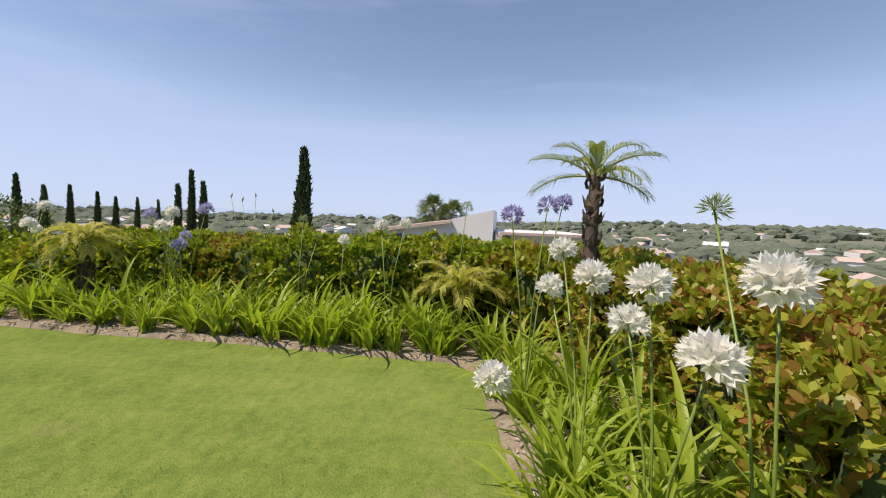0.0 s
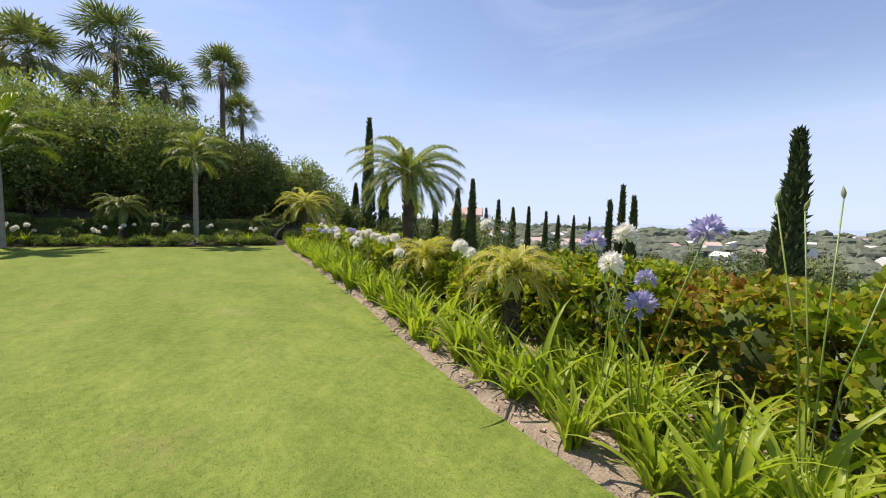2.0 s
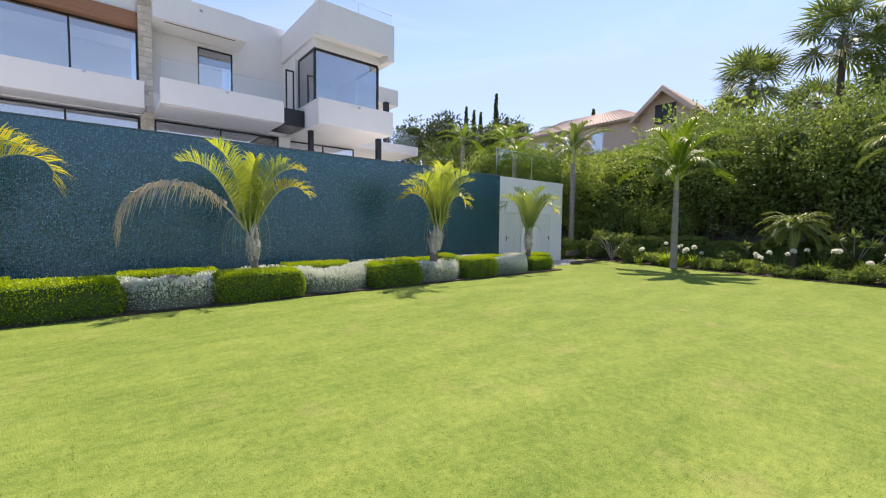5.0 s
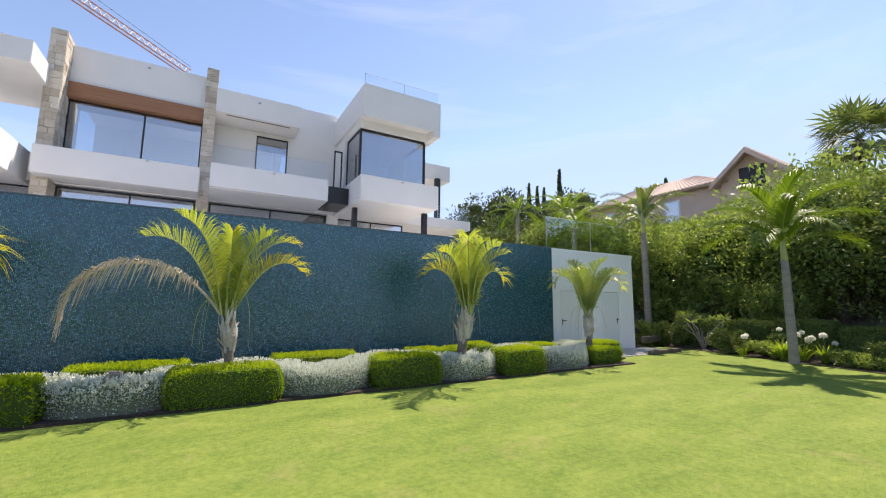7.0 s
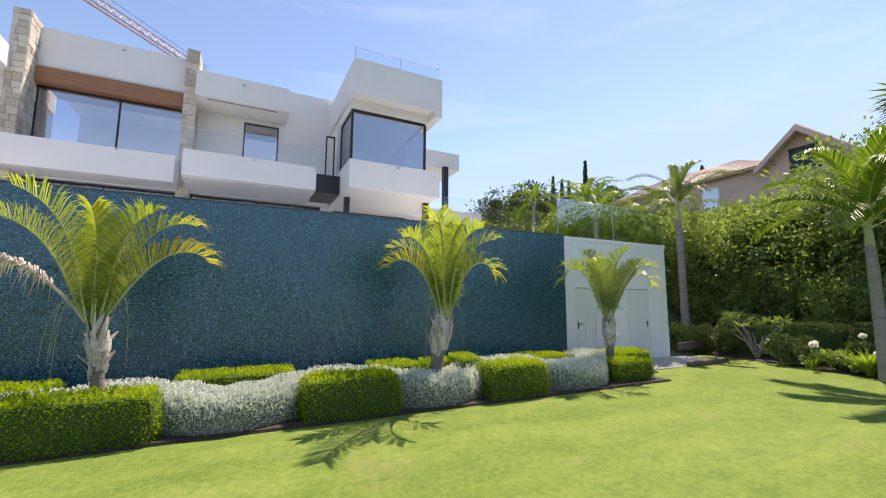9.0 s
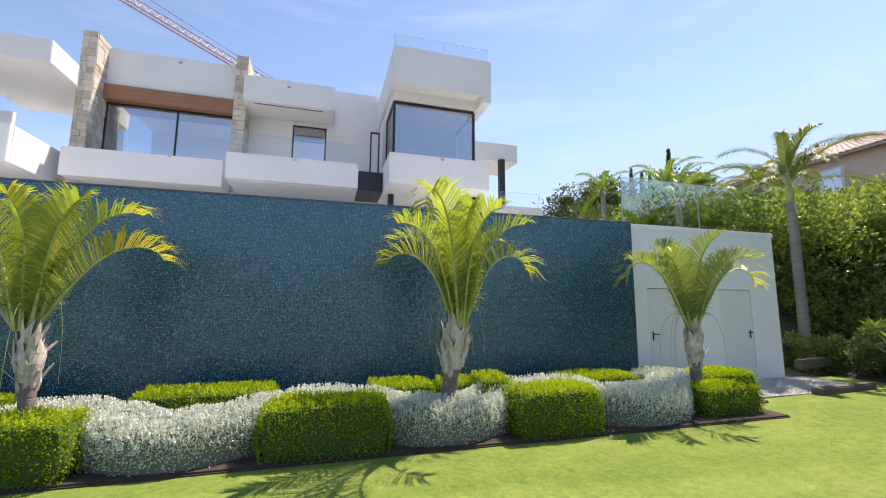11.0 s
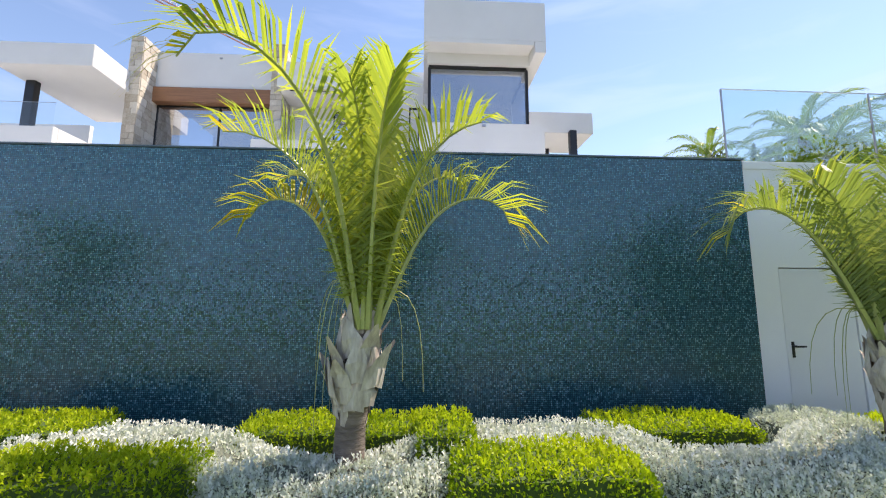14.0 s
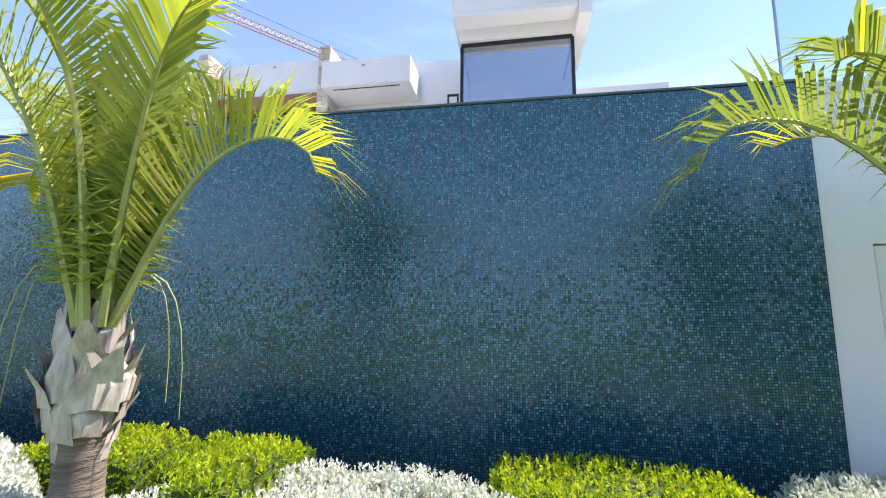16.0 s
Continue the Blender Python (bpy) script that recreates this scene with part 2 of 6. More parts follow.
# shade between the hedge leaves, put into the core's dark colour
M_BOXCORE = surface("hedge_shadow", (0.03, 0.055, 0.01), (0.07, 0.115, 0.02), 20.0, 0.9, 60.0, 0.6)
M_SILVER = foliage("silver_leaves", [(0.1, (0.40, 0.43, 0.35)), (0.5, (0.62, 0.65, 0.56)), (0.9, (0.82, 0.83, 0.76))], 0.7, 0.3, glow=(0.9, 1.0, 0.8))
M_SILVERTIP = foliage("silver_shoots", [(0.1, (0.66, 0.68, 0.60)), (0.9, (0.90, 0.90, 0.85))], 0.7, 0.3, glow=(0.95, 1.0, 0.88))
# gaps of the silver hedge: shade painted as a darker grey-green core
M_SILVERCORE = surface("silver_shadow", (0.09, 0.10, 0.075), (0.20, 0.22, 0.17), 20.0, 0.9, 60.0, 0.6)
M_PALMLEAF = foliage("palm_leaflets", [(0.1, (0.20, 0.27, 0.06)), (0.5, (0.36, 0.42, 0.09)), (0.8, (0.54, 0.54, 0.10)), (0.97, (0.66, 0.52, 0.07))], 0.3, 0.62, patch=1.6)
M_PALMGREY = foliage("palm_leaflets_grey", [(0.1, (0.15, 0.21, 0.07)), (0.6, (0.27, 0.33, 0.10)), (0.95, (0.42, 0.42, 0.13))], 0.35, 0.45)
M_PALMGREEN = foliage("palm_leaflets_green", [(0.1, (0.08, 0.15, 0.02)), (0.6, (0.17, 0.26, 0.03)), (0.95, (0.32, 0.38, 0.06))], 0.35, 0.45)
M_PALMGOLD = foliage("golden_leaflets", [(0.15, (0.36, 0.41, 0.04)), (0.5, (0.56, 0.52, 0.05)), (0.85, (0.70, 0.48, 0.04))], 0.35, 0.55, patch=2.0)
M_PALMYELLOW = foliage("palm_leaflets_yellow", [(0.1, (0.34, 0.40, 0.06)), (0.5, (0.56, 0.55, 0.12)), (0.95, (0.70, 0.60, 0.22))], 0.4, 0.5)
M_DRYFROND = foliage("withered_leaflets", [(0.1, (0.42, 0.33, 0.30)), (0.6, (0.66, 0.57, 0.53)), (0.95, (0.84, 0.77, 0.73))], 0.7, 0.3)
M_DRY = foliage("dry_frond", [(0.1, (0.30, 0.23, 0.20)), (0.6, (0.52, 0.44, 0.40)), (0.95, (0.68, 0.61, 0.58))], 0.8, 0.2)
M_STALK = surface("palm_stalk", (0.22, 0.27, 0.08), (0.45, 0.46, 0.18), 6.0, 0.4, 40.0, 0.1)
M_GREENSTALK = surface("flower_stalk", (0.12, 0.20, 0.03), (0.26, 0.33, 0.08), 6.0, 0.4, 40.0, 0.05)
M_BOOT = surface("palm_boots", (0.22, 0.17, 0.14), (0.74, 0.69, 0.63), 9.0, 0.75, 30.0, 0.5, stretch=(1, 1, 0.25))
M_TRUNK = surface("palm_trunk", (0.11, 0.085, 0.07), (0.30, 0.25, 0.21), 5.0, 0.9, 24.0, 0.8, stretch=(0.4, 0.4, 2.5), dist=0.02)
M_PALETRUNK = surface("pale_palm_trunk", (0.18, 0.16, 0.14), (0.36, 0.33, 0.29), 4.0, 0.85, 20.0, 0.5, stretch=(0.3, 0.3, 2.5))
M_BARK = surface("bark", (0.05, 0.035, 0.025), (0.16, 0.12, 0.09), 6.0, 0.9, 30.0, 0.8)
M_STRAP = foliage("strap_leaves", [(0.1, (0.12, 0.22, 0.016)), (0.4, (0.26, 0.38, 0.03)), (0.75, (0.44, 0.53, 0.07)), (0.97, (0.58, 0.52, 0.18))], 0.28, 0.5)
M_PETAL = foliage("white_petals", [(0.1, (0.82, 0.83, 0.76)), (0.9, (0.92, 0.90, 0.86))], 0.6, 0.5, glow=(1, 1, 0.96))
M_BLUEPETAL = foliage("violet_petals", [(0.1, (0.36, 0.34, 0.58)), (0.9, (0.60, 0.58, 0.80))], 0.6, 0.35, glow=(1, 1, 1))
M_BUD = foliage("green_buds", [(0.1, (0.20, 0.28, 0.10)), (0.9, (0.45, 0.50, 0.30))], 0.6, 0.3)
M_SHRUB = foliage("shrub_leaves", [(0.12, (0.08, 0.15, 0.012)), (0.36, (0.19, 0.29, 0.022)), (0.6, (0.40, 0.47, 0.045)), (0.78, (0.36, 0.27, 0.05)), (0.9, (0.30, 0.075, 0.035))], 0.28, 0.48, patch=0.9)
M_SHRUBRED = foliage("russet_leaves", [(0.12, (0.10, 0.16, 0.014)), (0.36, (0.26, 0.32, 0.03)), (0.56, (0.40, 0.43, 0.05)), (0.73, (0.36, 0.22, 0.05)), (0.88, (0.32, 0.09, 0.045))], 0.3, 0.42, patch=1.4)
M_DARKLEAF = foliage("dark_leaves", [(0.1, (0.055, 0.085, 0.028)), (0.6, (0.13, 0.18, 0.05)), (0.95, (0.27, 0.32, 0.10))], 0.4, 0.2)
M_FEATHER = foliage("bright_leaves", [(0.1, (0.09, 0.135, 0.045)), (0.5, (0.19, 0.255, 0.075)), (0.95, (0.38, 0.44, 0.15))], 0.38, 0.36)
M_BANK = foliage("bank_leaves", [(0.1, (0.115, 0.175, 0.05)), (0.5, (0.25, 0.33, 0.09)), (0.95, (0.47, 0.53, 0.19))], 0.32, 0.45)
M_PINE = foliage("far_dark_leaves", [(0.1, (0.045, 0.065, 0.035)), (0.6, (0.09, 0.12, 0.055)), (0.95, (0.16, 0.19, 0.08))], 0.6, 0.2)
M_CYPRESS = foliage("cypress_sprays", [(0.1, (0.035, 0.06, 0.024)), (0.6, (0.075, 0.11, 0.04)), (0.95, (0.13, 0.17, 0.07))], 0.7, 0.15)
# colour of leaves in shade, for the solid cores that fill the crowns
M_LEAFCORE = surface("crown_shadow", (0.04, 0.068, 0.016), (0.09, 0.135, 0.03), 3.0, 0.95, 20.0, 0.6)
M_FAN = foliage("fan_leaves", [(0.1, (0.07, 0.11, 0.035)), (0.6, (0.16, 0.21, 0.07)), (0.95, (0.30, 0.34, 0.13))], 0.4, 0.35)
M_PEACH = surface("peach_render", (0.58, 0.41, 0.32), (0.70, 0.52, 0.42), 1.0, 0.85, 30.0, 0.2)
M_TILE = surface("terracotta_tiles", (0.42, 0.30, 0.24), (0.66, 0.53, 0.45), 3.0, 0.85, 25.0, 0.3)
# the haze over the sea is mixed into this pale blue-grey
M_SEA = surface("hazy_sea", (0.30, 0.40, 0.52), (0.36, 0.46, 0.58), 0.002, 0.5, 0.02, 0.0)
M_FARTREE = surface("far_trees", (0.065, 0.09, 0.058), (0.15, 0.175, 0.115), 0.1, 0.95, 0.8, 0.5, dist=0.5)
M_CRANE = plain("crane_red", (0.72, 0.36, 0.32), 0.6)
M_CRANEW = plain("crane_white", (0.75, 0.70, 0.68), 0.6)
M_POOL = plain("pool_coping", (0.10, 0.14, 0.17), 0.3)
M_SLEEPER = surface("weathered_sleeper", (0.07, 0.055, 0.045), (0.17, 0.14, 0.11), 5.0, 0.9, 30.0, 0.5)


# ---- builders ----
def mesh_from(name, verts, faces, mat, smooth=False):
    me = bpy.data.meshes.new(name)
    me.from_pydata([tuple(v) for v in verts], [], [tuple(f) for f in faces])
    me.materials.append(mat)
    if smooth:
        me.polygons.foreach_set("use_smooth", np.ones(len(me.polygons), dtype=bool))
    me.update()
    return me


def poly_mesh(name, verts, n, mat):
    """verts: an array of faces of n corners each, every face an island of its own."""
    verts = np.asarray(verts, dtype=np.float32).reshape(-1, 3)
    k = len(verts) // n
    me = bpy.data.meshes.new(name)
    me.vertices.add(k * n)
    me.vertices.foreach_set("co", verts.ravel())
    me.loops.add(k * n)
    me.loops.foreach_set("vertex_index", np.arange(k * n, dtype=np.int32))
    me.polygons.add(k)
    me.polygons.foreach_set("loop_start", np.arange(0, k * n, n, dtype=np.int32))
    me.materials.append(mat)
    me.update(calc_edges=True)
    me.validate()
    return me


def part(name, me, parent, label="", kind=""):
    ob = new(name, me)
    ob.parent = parent
    return tagged(ob, label, kind=kind)


def thing(name, label, category, place=(0, 0, 0), turn=0, group="", kind="", scale=1.0):
    ob = new(name)
    ob.matrix_world = pose(*place, 0, 0, turn) @ Matrix.Scale(scale, 4)
    return tagged(ob, label, category, group, kind)


def single(name, me, label, category, kind="", group=""):
    return tagged(new(name, me), label, category, group, kind)


def box_geo(x0, x1, y0, y1, z0, z1, bevel=0.0):
    """Corners and faces of a box whose edges are cut by bevel."""
    bm = bmesh.new()
    bmesh.ops.create_cube(bm, size=1.0)
    for v in bm.verts:
        v.co = Vector(((x0 + x1) / 2 + v.co.x * abs(x1 - x0), (y0 + y1) / 2 + v.co.y * abs(y1 - y0), (z0 + z1) / 2 + v.co.z * abs(z1 - z0)))
    if bevel:
        bmesh.ops.bevel(bm, geom=bm.edges[:], offset=bevel, segments=2, affect="EDGES")
    bm.verts.index_update()
    out = [v.co.copy() for v in bm.verts], [[v.index for v in f.verts] for f in bm.faces]
    bm.free()
    return out


def box_mesh(name, mat, *boxes, bevel=0.012):
    vs, fs = [], []
    for b in boxes:
        v, f = box_geo(*b, bevel=bevel)
        fs += [[i + len(vs) for i in q] for q in f]
        vs += v
    return mesh_from(name, vs, fs, mat)


def lathe(rings, n=14, wobble=0.0, rnd=None, lean=(0, 0)):
    """Rings of (radius, z) round the z axis, closed above."""
    vs, fs = [], []
    top = rings[-1][1] or 1
    for r, z in rings:
        for k in range(n):
            a = 2 * math.pi * k / n
            q = r * (1 + (rnd.uniform(-wobble, wobble) if rnd else 0))
            vs.append((math.cos(a) * q + lean[0] * (z / top) ** 2, math.sin(a) * q + lean[1] * (z / top) ** 2, z))
    for i in range(len(rings) - 1):
        for k in range(n):
            a, b = i * n + k, i * n + (k + 1) % n
            fs.append((a, b, b + n, a + n))
    fs.append(tuple(range((len(rings) - 1) * n, len(rings) * n)))
    return vs, fs


def unit(a):
    return a / np.maximum(np.linalg.norm(a, axis=-1, keepdims=True), 1e-9)


def leaf_quads(rng, p, d, length, width, fold=0.0):
    """Pointed leaves at p that grow along d: rhombs of four corners."""
    d = unit(d)
    side = unit(np.cross(d, rng.normal(size=d.shape)))
    up = np.cross(side, d)
    n = len(p)
    l = (length * rng.uniform(0.65, 1.25, n))[:, None]
    w = (width * rng.uniform(0.7, 1.2, n))[:, None]
    mid = p + d * l * 0.5 + up * (l * fold)
    return np.stack([p, mid + side * w * 0.5, p + d * l, mid - side * w * 0.5], axis=1)


def limb(points, radii, n=6):
    vs, fs = [], []
    for i, (p, r) in enumerate(zip(points, radii)):
        a = Vector(points[min(i + 1, len(points) - 1)]) - Vector(points[max(i - 1, 0)])
        q = a.to_track_quat("Z", "Y")
        for k in range(n):
            t = 2 * math.pi * k / n
            vs.append(Vector(p) + q @ Vector((math.cos(t) * r, math.sin(t) * r, 0)))
    for i in range(len(points) - 1):
        for k in range(n):
            a, b = i * n + k, i * n + (k + 1) % n
            fs.append((a, b, b + n, a + n))
    fs.append(tuple(range((len(points) - 1) * n, len(points) * n)))
    return vs, fs


def join(*geos):
    vs, fs = [], []
    for v, f in geos:
        fs += [[i + len(vs) for i in q] for q in f]
        vs += list(v)
    return vs, fs


def smooth01(t):
    t = max(0.0, min(1.0, t))
    return t * t * (3 - 2 * t)


# ---- ground, lawn, beds ----
BED = [(1.78, -4.10), (1.70, -1.00), (1.66, 1.20), (1.60, 3.10), (1.52, 4.10), (1.42, 4.75), (1.15, 4.94), (0.6, 4.98), (-1.2, 5.19), (-3.0, 5.28), (-5.0, 5.52),
       (-7.1, 5.88), (-9.6, 6.19), (-11.3, 6.41), (-14.4, 6.75), (-18.5, 7.23), (-21.5, 7.68)]


def along(line, step):
    """Points at even steps along a line, with the way outward on its left as one walks."""
    out, carry = [], 0.0
    for (x0, y0), (x1, y1) in zip(line, line[1:]):
        l = math.hypot(x1 - x0, y1 - y0)
        d = carry
        while d < l:
            f = d / l
            out.append((x0 + (x1 - x0) * f, y0 + (y1 - y0) * f, (y1 - y0) / l, -(x1 - x0) / l))
            d += step
        carry = d - l
    return out


def terrain(x, y):
    s = max(0.0, y - (5.3 - 0.115 * min(x, 0)) - 2.6)
    s2 = max(0.0, x - 4.6)
    s = math.hypot(s, s2)
    z = -0.10 - 0.26 * min(s, 18.0) - 7.0 * smooth01((s - 14) / 110) - 4.0 * smooth01((s - 120) / 500)
    r = math.hypot(x, y)
    z = z * (1 - smooth01((r - 900) / 1800)) - 9.0 * smooth01((r - 900) / 1800)
    rise = min(10.5, 0.36 * max(0.0, -25.0 - x)) * (1 - smooth01((y - 7) / 14))
    bank = 5.0 * smooth01((-22.5 - x) / 5.0) * smooth01((-7.5 - y) / 6.0)
    hills = 0.0
    if r > 60:
        hills = 6.0 * smooth01((r - 60) / 200) * noise.noise(Vector((x * 0.006, y * 0.006, 0.3))) * (1 - smooth01((r - 1300) / 700))
    far = 14.0 * smooth01((x - 60) / 400) * smooth01((r - 150) / 300) * (1 - smooth01((r - 1500) / 900))
    return z + max(rise, bank) * (1 - smooth01((r - 200) / 400)) + hills + far


def ground_sheet():
    rings = [0.0] + [2.5 * i for i in range(1, 26)] + [62.5 * 1.145 ** i for i in range(1, 33)]
    n = 144
    vs, fs = [(-8, 2, terrain(-8, 2))], []
    for r in rings[1:]:
        for k in range(n):
            a = 2 * math.pi * k / n
            x, y = -8 + r * math.cos(a), 2 + r * math.sin(a)
            vs.append((x, y, terrain(x, y)))
    for k in range(n):
        fs.append((0, 1 + k, 1 + (k + 1) % n))
    for i in range(len(rings) - 2):
        for k in range(n):
            a, b = 1 + i * n + k, 1 + i * n + (k + 1) % n
            fs.append((a, a + n, b + n, b))
    me = mesh_from("ground", vs, fs, M_GROUND, True)
    me.materials.append(M_SEA)
    for p in me.polygons:
        c = p.center
        if math.hypot(c.x, c.y) > 1500 and math.degrees(math.atan2(c.y, c.x)) % 360 > 58 and math.degrees(math.atan2(c.y, c.x)) % 360 < 185:
            p.material_index = 1
    single("ground", me, "scrubby green valley falling away to a hazy sea", "ground", "structure")


ground_sheet()

LAWN = [(1.78, -4.12), (-17.75, -4.2), (-17.9, -4.95), (-18.45, -5.2), (-21.0, -5.35), (-22.2, -6.6), (-23.2, -6.6), (-22.9, -4.2), (-22.3, -1.8), (-21.7, 1.0), (-21.3, 4.0), (-21.5, 7.68)]
LAWN_OUTLINE = LAWN + BED[::-1][1:-1]


def inside(pts, poly):
    """Which of the points lie in the outline."""
    x, y = pts[:, 0], pts[:, 1]
    hit = np.zeros(len(pts), dtype=bool)
    for (x0, y0), (x1, y1) in zip(poly, poly[1:] + poly[:1]):
        if y0 != y1:
            hit ^= ((y0 > y) != (y1 > y)) & (x < (x1 - x0) * (y - y0) / (y1 - y0) + x0)
    return hit


def lawn():
    bm = bmesh.new()
    f = bm.faces.new([bm.verts.new((x, y, 0)) for x, y in LAWN_OUTLINE])
    if f.normal.z < 0 or f.calc_area() < 0:
        f.normal_flip()
    ext = bmesh.ops.extrude_face_region(bm, geom=[f])
    bmesh.ops.translate(bm, verts=[g for g in ext["geom"] if isinstance(g, bmesh.types.BMVert)], vec=(0, 0, -0.09))
    bmesh.ops.triangulate(bm, faces=bm.faces[:])
    bmesh.ops.recalc_face_normals(bm, faces=bm.faces[:])
    me = bpy.data.meshes.new("lawn")
    bm.to_mesh(me)
    bm.free()
    me.materials.append(M_LAWN)
    single("lawn", me, "closely mown bright green lawn with faint paler patches", "lawn", "structure")


lawn()


def bed_strip(name, line, offsets, mat, label, lift=0.03):
    pts = along(line, 0.22)
    rnd = random.Random(5)
    vs, fs, m = [], [], len(offsets)
    for x, y, nx, ny in pts:
        for j, o in enumerate(offsets):
            h = lift + rnd.uniform(-0.015, 0.03) if 0 < j < m - 1 else (-0.02 if j == 0 else -0.25)
            q = o + (rnd.uniform(-0.03, 0.03) if j else rnd.uniform(-0.015, 0.05))
            vs.append((x + nx * q, y + ny * q, h))
    for i in range(len(pts) - 1):
        for j in range(m - 1):
            a = i * m + j
            fs.append((a, a + m, a + m + 1, a + 1))
    single(name, mesh_from(name, vs, fs, mat, True), label, "soil", "structure")


bed_strip("flower_bed_soil", BED, [-0.03, 0.05, 0.2, 0.4, 0.7, 1.2, 2.0, 2.9], M_SOIL, "dry brown soil edge of the planting bed")
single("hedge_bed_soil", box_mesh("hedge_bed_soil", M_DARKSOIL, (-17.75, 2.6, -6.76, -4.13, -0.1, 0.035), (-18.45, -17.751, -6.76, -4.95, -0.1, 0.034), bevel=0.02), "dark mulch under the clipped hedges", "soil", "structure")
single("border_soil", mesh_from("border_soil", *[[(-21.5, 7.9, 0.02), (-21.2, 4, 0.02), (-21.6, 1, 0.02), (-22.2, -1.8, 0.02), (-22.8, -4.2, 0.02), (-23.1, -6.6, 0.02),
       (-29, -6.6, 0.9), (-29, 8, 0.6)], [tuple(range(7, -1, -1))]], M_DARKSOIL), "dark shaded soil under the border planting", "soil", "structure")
single("gravel_patch", box_mesh("gravel_patch", M_GRAVEL, (-22.1, -18.5, -6.74, -5.3, -0.08, 0.012), bevel=0.004), "pale gravel patch before the service doors", "gravel", "structure")


def pebbles(count, x0, x1, y0, y1, z, size, mat, name, label, seed):
    rnd = np.random.default_rng(seed)
    c = np.stack([rnd.uniform(x0, x1, count), rnd.uniform(y0, y1, count), np.full(count, z)], 1)
    base = np.array([(1, 0, 0), (0, 1, 0), (-1, 0, 0), (0, -1, 0), (0, 0, 0.8)])
    tri = [(0, 1, 4), (1, 2, 4), (2, 3, 4), (3, 0, 4)]
    r = rnd.uniform(0.5, 1.4, (count, 1, 1)) * size * rnd.uniform(0.6, 1.2, (count, 5, 1))
    v = c[:, None, :] + base[None] * r
    single(name, poly_mesh(name, v[:, tri, :].reshape(-1, 3), 3, mat), label, "gravel", "stuff")


pebbles(2600, -22.0, -18.55, -6.7, -5.33, 0.012, 0.025, M_GRAVEL, "gravel_stones", "small pale loose gravel stones", 3)
for i, (x, y, t, l) in enumerate([(-21.0, -5.28, 4, 1.9), (-22.75, -6.9, 8, 1.5), (-23.6, -7.9, 10, 1.6)]):
    ob = single("timber_step", box_mesh("timber_step", M_SLEEPER, (-l / 2, l / 2, -0.09, 0.09, -0.1, 0.13), bevel=0.02), "dark weathered sleeper edging a garden step", "step", group="sleeper steps")
    ob.matrix_world = pose(x, y, 0.0 + 0.28 * i, 0, 0, t)


def grass_blades(count):
    rng = np.random.default_rng(7)
    p = np.stack([rng.uniform(-23, 1.8, count), rng.uniform(-6, 7.8, count)], 1)
    near = rng.uniform(0, 1, count) < np.clip(1.25 - np.abs(p[:, 1] - (4.5 + 0.45 * p[:, 0] * (p[:, 0] > -5))) * 0.05, 0.3, 1)
    p = p[near & inside(p, LAWN_OUTLINE)]
    n = len(p)
    a = rng.uniform(0, 2 * math.pi, n)
    h, w, lean = rng.uniform(0.005, 0.011, n), rng.uniform(0.002, 0.004, n), rng.uniform(1.0, 3.0, n)
    sx, sy = np.cos(a) * w, np.sin(a) * w
    z0 = np.full(n, -0.002)
    tip = np.stack([p[:, 0] - np.sin(a) * h * lean, p[:, 1] + np.cos(a) * h * lean, h], 1)
    v = np.stack([np.stack([p[:, 0] - sx, p[:, 1] - sy, z0], 1), np.stack([p[:, 0] + sx, p[:, 1] + sy, z0], 1), tip], 1)
    single("grass", poly_mesh("grass", v, 3, M_BLADE), "short green grass blades of the lawn", "grass", "stuff")


grass_blades(270000)

# ---- pool wall, service block ----
wall = single("wall_mosaic", box_mesh("wall_mosaic", M_MOSAIC, (-17.2, 9.0, -7.05, -6.75, -0.1, 3.57), bevel=0.006), "tall blue glass mosaic pool wall", "wall", "structure")
single("pool_coping", box_mesh("pool_coping", M_POOL, (-17.22, 9.0, -7.4, -6.735, 3.574, 3.6), bevel=0.006), "thin dark coping on the pool wall", "coping", "structure")
single("terrace", box_mesh("terrace", M_WHITE, (-21.5, 12.0, -30.0, -7.41, 3.2, 3.5)), "pale terrace around the villa", "terrace", "structure")


